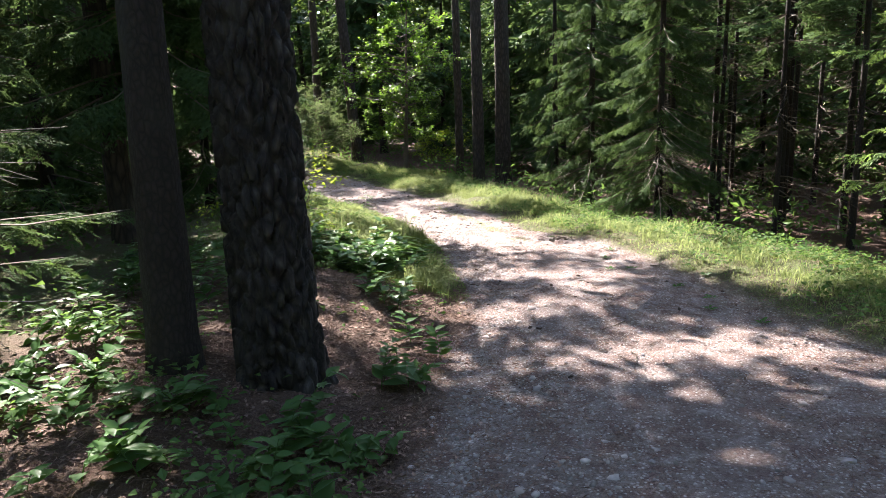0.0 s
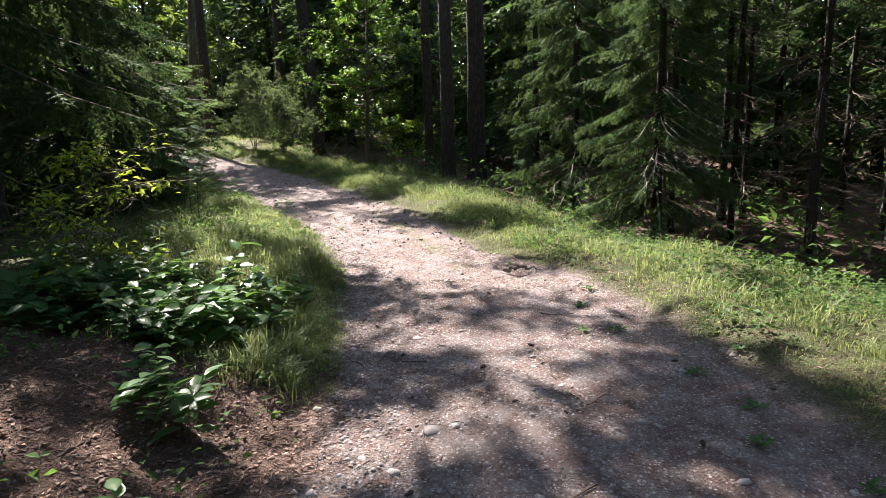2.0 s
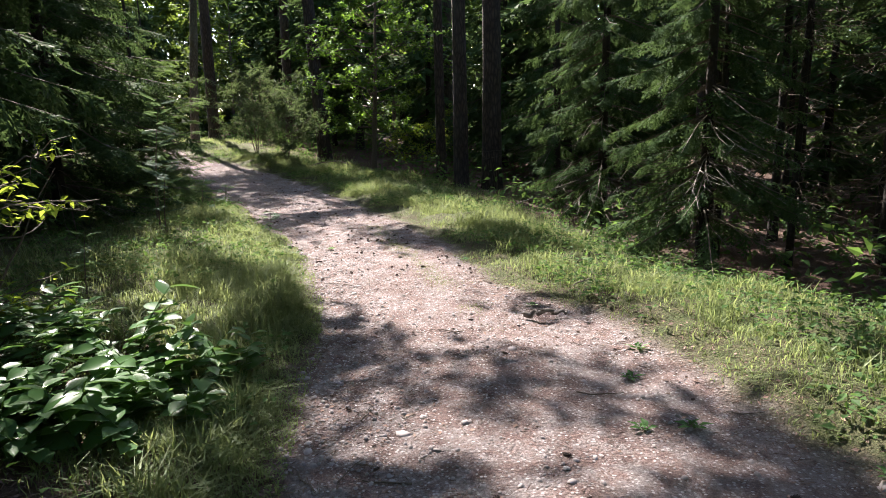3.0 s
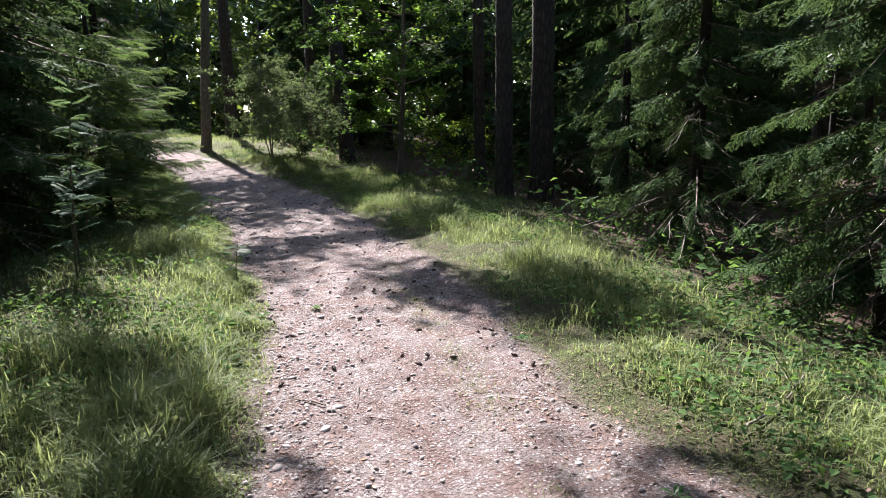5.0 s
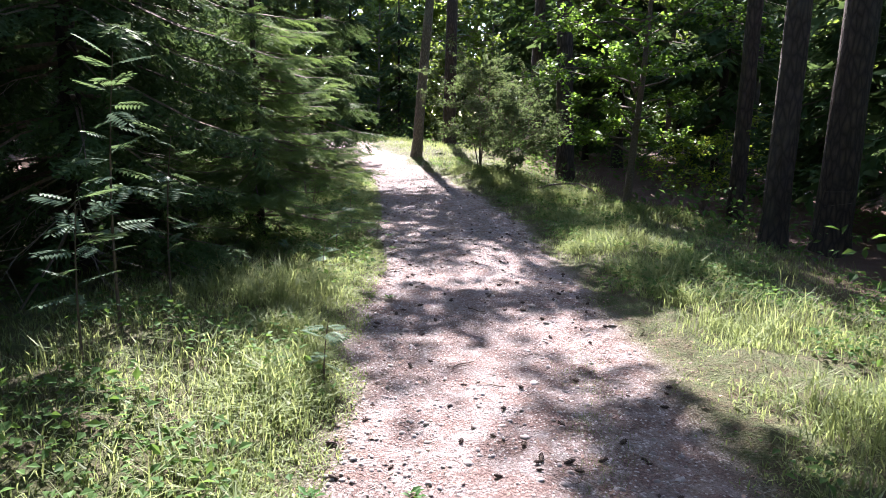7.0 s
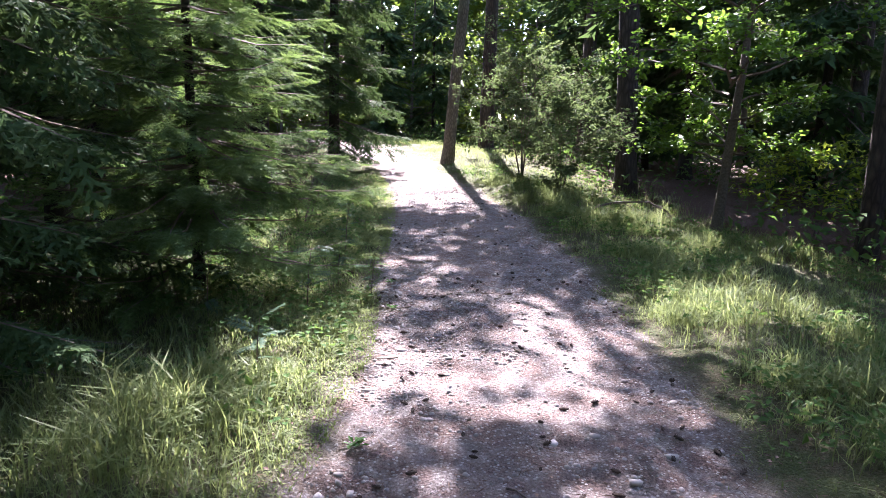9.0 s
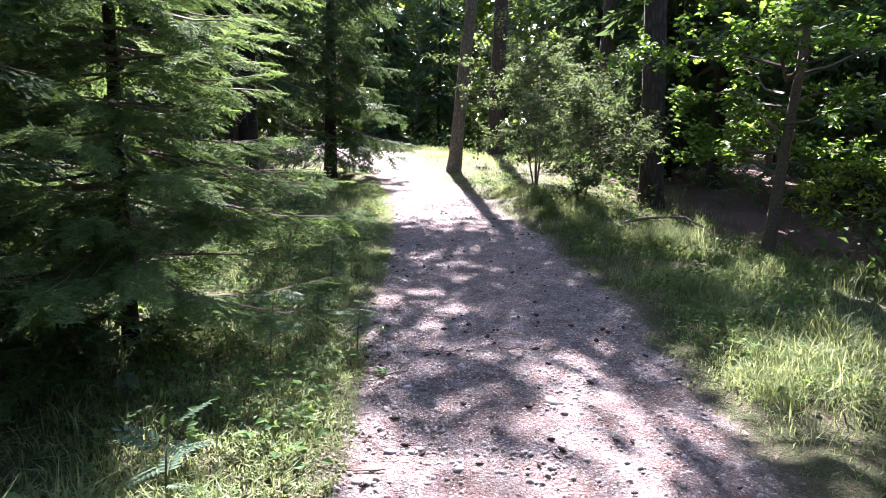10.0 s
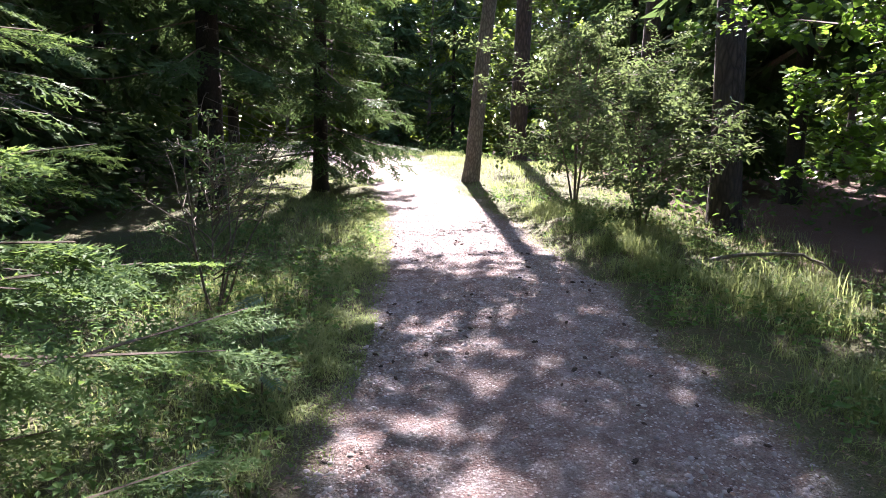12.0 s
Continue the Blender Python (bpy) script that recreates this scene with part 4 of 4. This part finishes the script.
def verge_grass():
    """The dense fine grass of the two verges, thickest by the path."""
    rng = np.random.default_rng(58)
    n = 300000
    y = rng.uniform(4.5, 26.0, n)
    left = rng.random(n) < 0.5
    d = rng.exponential(0.75, n)
    k = np.interp(y, (9, 14, 20, 28), (1.0, 0.92, 0.86, 0.75))
    x = np.where(left, along(LEFT, y) - (d - 0.12) / k, along(RIGHT, y) + (d - 0.12) / k)
    keep = (rng.random(n) < np.minimum(1, 1.15 * grass_density(x, y))) & (d < 3.4)
    x, y = x[keep], y[keep]
    n = len(x)
    tuft = vnoise(x, y, 5.0, 45)
    h = grass_height(x, y) * rng.uniform(0.3, 1.7, n) * (0.55 + 1.0 * tuft)
    az = 2 * np.pi * (0.6 * vnoise(x, y, 2.4, 46) + rng.random(n))
    bend = h * rng.uniform(0.2, 1.3, n)
    dr = np.stack([np.cos(az), np.sin(az), 0 * az], 1)
    w = np.stack([-np.sin(az), np.cos(az), 0 * az], 1) * (rng.uniform(0.002, 0.0055, n))[:, None]
    p = np.stack([x, y, ground_z(x, y) - 0.01], 1)
    up = np.array((0, 0, 1.0))
    m = p + up * (h * 0.5)[:, None] + dr * (bend * 0.22)[:, None]
    t = p + up * (h * (1.05 - 0.35 * bend / h))[:, None] + dr * bend[:, None]
    V = np.stack([p, m + w, m - w, t], 1).reshape(-1, 3)
    b = np.arange(n)[:, None] * 4
    F = np.concatenate([b + (0, 1, 2), b + (2, 1, 3)])
    tagged(part("grass", V, F, M_GRASS), "dense fine grass bending over the edges of the path", "grass", kind="stuff")


verge_grass()
blades(60000, (-1.6, 1.7, 8.8, 15.2), lambda x, y: 0.03 + 0.03 * vnoise(x, y, 5.0, 48), 57,
       lambda x, y, u: u < np.exp(-((x - (0.82 - 0.31 * (y - 10.9))) / 0.14) ** 2) * step(8.8, 10, y) * step(15, 13.6, y) * step(0.3, 0.6, vnoise(x, y, 3.0, 49)),
       M_GRASS, "grass", "short yellow-green grass strip between the wheel tracks", 0.0022, True)


def ground_cover():
    """Small broad leaves close to the ground, off the path."""
    rng = np.random.default_rng(61)
    n = 190000
    x, y = rng.uniform(-9, 8, n), rng.uniform(1.5, 28, n)
    a, b = edges(x, y)
    off = np.maximum(-a, -b)
    want = step(-0.02, 0.3, off) * step(4.5, 1.5, off) * step(0.36, 0.6, vnoise(x, y, 1.6, 62))
    want = np.maximum(want, 0.8 * step(0.1, 0.5, -a) * step(3.5, 2.0, -a) * step(15.3, 16.2, y) * step(23, 21, y))
    bare = (np.hypot(x + 0.6, (y - 5.0) * 0.7) < 1.3) & (rng.random(n) < 0.85)
    k = (rng.random(n) < want) & ~bare
    x, y = x[k], y[k]
    m = len(x)
    z = ground_z(x, y) + rng.uniform(0.03, 0.17, m)
    s = Soup()
    D = rng.standard_normal((m, 3)) * np.array((1, 1, 0.25))
    s.stamp(*leaf_shape(0.62), frames(D, rng.standard_normal((m, 3)) * 0.35 + np.array((0, 0, 1.0)), rng.uniform(0.03, 0.075, m)), np.stack([x, y, z], 1))
    tagged(part("ground_cover", *s.get(), M_COVER), "low broad-leaved plants among the grass", "plants", kind="stuff")


ground_cover()


# ---- herbs and saplings ----


def herb_protos():
    """Arching stems with broad paired leaves; each leaf a part."""
    rng = np.random.default_rng(81)
    V, F = [], []
    for i, t in enumerate(np.linspace(0, 1, 6)):
        w = (0.02, 0.2, 0.27, 0.23, 0.12, 0.0)[i]
        V += [(t, w, 0.1 * w - 0.25 * t * t), (t, 0, -0.03 - 0.25 * t * t), (t, -w, 0.1 * w - 0.25 * t * t)]
    for i in range(5):
        for k in (0, 1):
            F.append((3 * i + k, 3 * i + k + 1, 3 * i + k + 4, 3 * i + k + 3))
    me = mesh("leaf", np.array(V), np.array(F), M_HERB, True)
    out = []
    for p in range(4):
        ob = root("broad_leaved_herb", 70 + p, -70, 0, "green herb with broad glossy leaves on the bank", "plant", "herbs on the bank")
        H = rng.uniform(0.24, 0.4)
        t = np.linspace(0, 1, 6)
        C = np.stack([0.16 * t ** 2, 0.03 * t, H * t - 0.03], 1)
        part("stem", *tube(C, np.linspace(0.005, 0.002, 6), 5), M_COVER, ob)
        n = rng.integers(9, 14)
        for i in range(n):
            u = 0.25 + 0.75 * i / (n - 1)
            q = [np.interp(u, t, C[:, c]) for c in range(3)]
            lf = new("leaf", me)
            lf.parent = ob
            L = rng.uniform(0.13, 0.2) * (1.15 - 0.4 * u)
            lf.matrix_basis = pose(*q, rng.uniform(-20, 20), rng.uniform(-40, -5), (95 if i % 2 else -95) * (1.15 - 0.7 * u) + rng.uniform(-35, 35)) @ Matrix.Diagonal((L, L, L, 1))
        out.append(ob)
    return out


def drop(obs):
    for src in obs:
        for o in [*src.children_recursive, src]:
            bpy.data.objects.remove(o)


def herbs():
    rng = np.random.default_rng(82)
    protos = herb_protos()
    for cx, cy, rx, ry, n in ((-1.0, 7.5, 0.75, 0.65, 84), (-1.9, 7.8, 0.6, 0.7, 36), (-1.15, 2.85, 0.8, 0.5, 34), (-2.3, 3.5, 0.6, 0.7, 22), (-0.35, 4.0, 0.2, 0.3, 5), (-2.4, 5.4, 0.8, 0.8, 22), (-2.7, 6.5, 0.8, 0.9, 26), (-3.1, 4.3, 0.6, 0.7, 16), (-0.7, 6.1, 0.5, 0.35, 7), (-0.3, 4.6, 0.35, 0.6, 4)):
        for _ in range(n):
            x, y = cx + rx * rng.uniform(-1, 1), cy + ry * rng.uniform(-1, 1)
            if math.hypot(x + 1.08, y - 3.92) < 0.42 or math.hypot(x + 1.72, y - 3.8) < 0.25:
                continue
            k = rng.uniform(0.8, 1.3) * (1.0 if cy > 5 else 0.72)
            copy_thing(protos[rng.integers(0, 4)], pose(x, y, float(ground_z(x, y)), rng.uniform(-8, 8), rng.uniform(-8, 8), rng.uniform(0, 360)) @ Matrix.Diagonal((k, k, k, 1)))
    drop(protos)


herbs()


def pinnate():
    """A rowan leaf: paired leaflets on a stalk, length 1."""
    s = Soup()
    s.add(*tube([(0, 0, 0), (0.5, 0, 0.03), (1, 0, -0.06)], (0.012, 0.009, 0.004), 3))
    V, F = leaf_shape(0.36, 0.05)
    P, D, S = [], [], []
    for i in range(7):
        u = 0.22 + 0.12 * i
        for sg in (1, -1):
            P.append((u, 0, 0.03 - 0.1 * u * u)), D.append((0.45, sg, -0.12)), S.append(0.36 * (1 - 0.35 * abs(u - 0.5)))
    P.append((0.98, 0, -0.06)), D.append((1, 0, -0.2)), S.append(0.3)
    P, D, S = map(np.array, (P, D, S))
    s.stamp(V, F, frames(D, np.tile((0, 0, 1.0), (len(P), 1)), S), P)
    return s.get()


def rowans():
    rng = np.random.default_rng(83)
    me = mesh("leaf", *pinnate(), M_ROWAN)
    for x, y, H, n in ((-3.0, 13.0, 1.75, 26), (-2.7, 12.5, 1.0, 14), (-3.4, 13.8, 1.3, 16), (-1.55, 13.2, 0.42, 8), (-3.95, 17.0, 0.62, 9), (-4.3, 17.9, 0.5, 8), (-3.7, 17.6, 0.4, 7), (-5.0, 19.0, 0.7, 8), (-3.2, 15.6, 0.4, 7), (-4.15, 16.1, 0.45, 8), (-2.0, 9.4, 0.6, 8)):
        ob = root("rowan_sapling", x, y, float(ground_z(x, y)) - 0.02, "rowan sapling with pale pinnate leaves in the shade", "sapling", "rowan saplings")
        t = np.linspace(0, 1, 7)
        C = np.stack([0.12 * H * t ** 2, -0.05 * H * t, H * t], 1)
        part("stem", *tube(C, np.linspace(0.004 + 0.005 * H, 0.002, 7), 5), M_TWIG, ob)
        for i in range(n):
            u = 0.3 + 0.7 * (i + rng.random()) / n
            q = [np.interp(u, t, C[:, c]) for c in range(3)]
            lf = new("leaf", me)
            lf.parent = ob
            L = rng.uniform(0.17, 0.27) * (1.0 if H > 0.8 else 0.68)
            lf.matrix_basis = pose(*q, rng.uniform(-25, 25), rng.uniform(-35, 15), i * 137.5 + rng.uniform(-30, 30)) @ Matrix.Diagonal((L, L, L, 1))


rowans()

# ---- fallen wood ----


def fallen(points, r, label, name="fallen_branch", twigs=4, seed=0, mat=None):
    rng = np.random.default_rng(seed)
    P = np.array(points, float)
    t, u = np.linspace(0, 1, len(P)), np.linspace(0, 1, 14)
    C = np.stack([np.interp(u, t, P[:, c]) for c in range(3)], 1)
    for _ in range(2):
        C[1:-1] = (C[:-2] + 2 * C[1:-1] + C[2:]) / 4
    C = C + rng.standard_normal(C.shape) * r * 0.5
    ob = tagged(new(name), label, "branch")
    part("stem", *tube(C, np.linspace(r, r * 0.35, 14), 7), mat or M_DEADWOOD, ob, "", True)
    for _ in range(twigs):
        k = rng.integers(3, 12)
        e = C[k] + rng.standard_normal(3) * np.array((1, 1, 0.7)) * 0.22 + np.array((0, 0, 0.08))
        part("twig", *tube([C[k], (C[k] + e) / 2 + rng.standard_normal(3) * 0.02, e], (r * 0.45, r * 0.3, r * 0.12), 4), mat or M_DEADWOOD, ob)
    return ob


fallen([(-3.3, 23.9, 0.02), (-2.9, 23.9, 0.16), (-2.4, 24.05, 0.2), (-2.1, 24.15, 0.08), (-1.94, 24.2, -0.25)], 0.024, "bowed grey dead branch arching out of the grass", twigs=5, seed=1)
fallen([(2.15, 10.2, -0.24), (2.5, 10.5, -0.2), (2.8, 10.9, -0.15)], 0.009, "forked dead spruce branch lying on the verge", twigs=7, seed=2)
fallen([(2.2, 16.2, -0.25), (2.8, 16.3, -0.05), (3.6, 16.6, 0.2)], 0.015, "bare grey spruce branch over the grass", twigs=8, seed=3)
fallen([(1.6, 9.35, -0.27), (1.75, 9.3, -0.2), (1.95, 9.4, -0.26)], 0.025, "short broken branch stub at the path's edge", twigs=1, seed=4)

# ---- stones, cones and litter on the path ----


def blob(seed, n=8):
    """A small rounded stone, about 1 across."""
    bm = bmesh.new()
    bmesh.ops.create_icosphere(bm, subdivisions=1, radius=0.5)
    r = np.random.default_rng(seed)
    V = np.array([v.co for v in bm.verts]) * (1 + 0.16 * r.standard_normal((len(bm.verts), 1))) * np.array((1, r.uniform(0.65, 0.9), r.uniform(0.3, 0.45)))
    F = np.array([[v.index for v in f.verts] for f in bm.faces])
    bm.free()
    return V, F


def path_spots(n, lo, hi, rng, rut=0.5):
    out = []
    while len(out) < n:
        y = rng.uniform(lo, hi)
        l, r = along(LEFT, y), along(RIGHT, y)
        u = rng.normal(0.13, 0.12) if rng.random() < rut else rng.uniform(0.03, 0.97)
        x = l + (r - l) * u
        if float(inside(np.array(x), np.array(y))) > 0.4 and vnoise(x, y, 1.4, 85) > 0.25 * rng.random() + 0.1:
            out.append((x, y))
    return np.array(out)


def stones():
    rng = np.random.default_rng(84)
    path = bpy.data.objects["path"]
    shapes = [mesh("stone", *blob(k), M_STONE, True) for k in range(6)]
    big = [(0.85, 5.93, 0.13), (1.62, 5.11, 0.07), (0.74, 7.42, 0.09), (-2.2, 17.4, 0.12), (-3.0, 18.82, 0.09), (-0.43, 13.84, 0.08), (1.3, 5.3, 0.06), (0.5, 5.7, 0.07)]
    xy = path_spots(280, 2.6, 23.5, rng, 0.6)
    for i in range(288):
        x, y, d = big[i] if i < 8 else (*xy[i - 8], 0.032 + 0.06 * rng.random() ** 2)
        ob = new("stone", shapes[rng.integers(0, 6)])
        ob.parent = path
        ob.matrix_world = pose(x, y, float(ground_z(x, y)) - 0.02 * d, rng.uniform(-12, 12), rng.uniform(-12, 12), rng.uniform(0, 360)) @ Matrix.Diagonal((d, d, d, 1))
    n = 17500
    xy = np.concatenate([np.concatenate([path_spots(9500, 2.0, 24.5, rng, 0.55), path_spots(6500, 16.5, 24.5, rng, 0.15)]), path_spots(1500, 24.5, 29, rng, 0.3)])
    s = Soup()
    a6 = np.arange(5) * 2 * np.pi / 5
    V = np.concatenate([np.column_stack([0.5 * np.cos(a6), 0.38 * np.sin(a6 + 0.2), 0 * a6]), np.column_stack([0.33 * np.cos(a6 + 0.5), 0.25 * np.sin(a6 + 0.6), 0 * a6 + 0.24]), [(0.03, 0.02, 0.3)]])
    F = np.array([f for i in range(5) for f in ((i, (i + 1) % 5, 5 + i), ((i + 1) % 5, 5 + (i + 1) % 5, 5 + i), (5 + i, 5 + (i + 1) % 5, 10))])
    az = rng.uniform(0, 2 * np.pi, n)
    D = np.stack([np.cos(az), np.sin(az), rng.normal(0, 0.12, n)], 1)
    s.stamp(V, F, frames(D, rng.normal(0, 0.15, (n, 3)) + np.array((0, 0, 1.0)), 0.01 + 0.032 * rng.random(n) ** 2.6), np.column_stack([xy, ground_z(xy[:, 0], xy[:, 1]) + 0.001]))
    pebs = part("pebbles", *s.get(), M_PEBBLE, path, "small pale pebbles and grit", True)
    tagged(pebs, kind="stuff")


def cone_mesh():
    """A spruce cone of overlapping scales, length 1."""
    s = Soup()
    s.add(*tube([(-0.5, 0, 0), (-0.2, 0, 0), (0.25, 0, 0), (0.5, 0, 0)], (0.08, 0.2, 0.15, 0.02), 6))
    for i in range(30):
        u, a = i / 30, i * 2.4
        r = 0.24 * math.sin(math.pi * (0.12 + 0.8 * u)) ** 0.7
        c = np.array((-0.46 + 0.88 * u, r * math.cos(a), r * math.sin(a)))
        o = np.array((0.0, math.cos(a), math.sin(a)))
        t = np.array((0.0, -math.sin(a), math.cos(a)))
        s.add([c - 0.07 * t - o * 0.06, c + 0.07 * t - o * 0.06, c + np.array((0.13, 0, 0)) + o * 0.07], [(0, 1, 2)])
    return s.get()


def cones():
    rng = np.random.default_rng(86)
    me = mesh("pine_cone", *cone_mesh(), M_CONE)
    known = [(-0.01, 12.97, 0.06), (-0.11, 12.08, 0.05), (-1.13, 12.97, 0.05), (0.05, 12.92, 0.05)]
    xy = np.concatenate([path_spots(240, 11, 23.5, rng, 0.1), path_spots(26, 4, 11, rng, 0.1)])
    for i in range(270):
        x, y, d = known[i] if i < 4 else (*xy[i - 4], rng.uniform(0.028, 0.058))
        ob = new("pine_cone", me)
        ob.matrix_world = pose(x, y, float(ground_z(x, y)) + 0.2 * d, rng.uniform(0, 360), rng.uniform(-12, 12), rng.uniform(0, 360)) @ Matrix.Diagonal((d, d, d, 1))
        tagged(ob, "dark brown fallen cone lying on the gravel path", "cone", "cones on the path")


def litter():
    """Needles, bark flakes and dead leaves."""
    rng = np.random.default_rng(87)
    n = 110000
    x = np.concatenate([rng.uniform(-3, 4.2, n // 2), rng.uniform(-9, 2, n // 2)])
    y = np.concatenate([rng.uniform(2.2, 11, n // 2), rng.uniform(11, 26, n // 2)])
    a, b = edges(x, y)
    edge = np.exp(-(np.minimum(a, b) / 0.35) ** 2)
    bank = 1.5 * np.exp(-(np.hypot(x + 0.5, (y - 4.8) * 0.6) / 1.2) ** 4)
    k = rng.random(n) < np.clip(0.55 * (np.minimum(a, b) > 0) * step(0.3, 0.62, vnoise(x, y, 1.8, 88)) + 0.8 * edge + bank, 0, 1) * (np.minimum(a, b) > -1.6)
    x, y = x[k], y[k]
    m = len(x)
    s = Soup()
    az = rng.uniform(0, 2 * np.pi, m)
    D = np.stack([np.cos(az), np.sin(az), rng.normal(0.05, 0.15, m)], 1)
    thin = rng.random(m) < 0.8
    Rm = frames(D, rng.normal(0, 0.35, (m, 3)) + np.array((0, 0, 1.0)), rng.uniform(0.015, 0.045, m))
    Rm[thin, :, 1] *= 0.18
    Rm[thin] *= 1.5
    V = np.array([(-0.5, 0, 0), (0, 0.26, 0.07), (0.5, 0, 0.02), (0, -0.26, 0.05)])
    s.stamp(V, np.array([(0, 1, 2), (0, 2, 3)]), Rm, np.column_stack([x, y, ground_z(x, y) + 0.004]))
    tagged(part("litter", *s.get(), M_LITTER), "brown needles, flakes and dead leaves on the ground", "litter", kind="stuff")


def bank_litter():
    """Thick brown leaf and needle litter on the bank below the old pine."""
    rng = np.random.default_rng(89)
    m = 22000
    x, y = rng.uniform(-2.8, 0.5, m), rng.uniform(2.2, 6.9, m)
    k = (inside(x, y) < 0.6) & (np.hypot(x + 1.08, y - 3.92) > 0.3)
    x, y = x[k], y[k]
    m = len(x)
    az = rng.uniform(0, 2 * np.pi, m)
    D = np.stack([np.cos(az), np.sin(az), rng.normal(0.05, 0.25, m)], 1)
    Rm = frames(D, rng.normal(0, 0.4, (m, 3)) + np.array((0, 0, 1.0)), rng.uniform(0.016, 0.045, m))
    thin = rng.random(m) < 0.78
    Rm[thin, :, 1] *= 0.16
    Rm[thin] *= 1.5
    s = Soup()
    V = np.array([(-0.5, 0, 0), (0, 0.28, 0.09), (0.5, 0, 0.02), (0, -0.28, 0.06)])
    s.stamp(V, np.array([(0, 1, 2), (0, 2, 3)]), Rm, np.column_stack([x, y, ground_z(x, y) + 0.008]))
    tagged(part("litter", *s.get(), M_LITTER), "thick brown leaf litter on the bank", "litter", kind="stuff")


def twigs():
    rng = np.random.default_rng(90)
    spots = [*path_spots(16, 3.5, 12, rng, 0.1), *path_spots(12, 12, 19, rng, 0.1), *zip(rng.uniform(-1.8, 0.1, 10), rng.uniform(4.4, 6.6, 10))]
    for i, (x, y) in enumerate(spots):
        L, a = rng.uniform(0.1, 0.34), rng.uniform(0, 2 * math.pi)
        t = np.linspace(-0.5, 0.5, 5)
        px, py = x + L * t * math.cos(a) + rng.normal(0, 0.012, 5), y + L * t * math.sin(a) + rng.normal(0, 0.012, 5)
        P = np.column_stack([px, py, ground_z(px, py) + 0.008 + 0.02 * rng.random() * np.abs(t)])
        tagged(part("fallen_twig", *tube(P, np.linspace(0.0055, 0.002, 5), 5), M_TWIG), "thin dry brown twig lying on the ground", "twig", "fallen twigs")


def weeds():
    """Flat rosettes of small leaves in the gravel by the verge."""
    rng = np.random.default_rng(91)
    me = mesh("leaf", *leaf_shape(0.45, 0.08), M_HERB)
    for x, y in ((1.98, 7.39), (2.24, 7.41), (2.5, 6.6), (2.62, 6.1), (2.9, 6.9), (2.45, 5.7), (2.75, 5.3), (2.1, 8.1), (2.3, 8.6), (1.7, 9.7), (-0.55, 12.4), (-3.3, 17.3), (-3.75, 18.0), (-0.95, 12.2), (-2.2, 15.2), (1.15, 11.7)):
        ob = root("weed_rosette", x, y, float(ground_z(x, y)), "small green weed rosette in the gravel", "plant", "weeds in the gravel")
        for i in range(11):
            lf = new("leaf", me)
            lf.parent = ob
            L = rng.uniform(0.04, 0.085)
            lf.matrix_basis = pose(0.02 * math.cos(i), 0.02 * math.sin(i), 0.012, rng.uniform(-20, 20), rng.uniform(-30, -6), i * 137.5) @ Matrix.Diagonal((L, L, L, 1))


bank_litter()
twigs()
weeds()
litter()
cones()
stones()
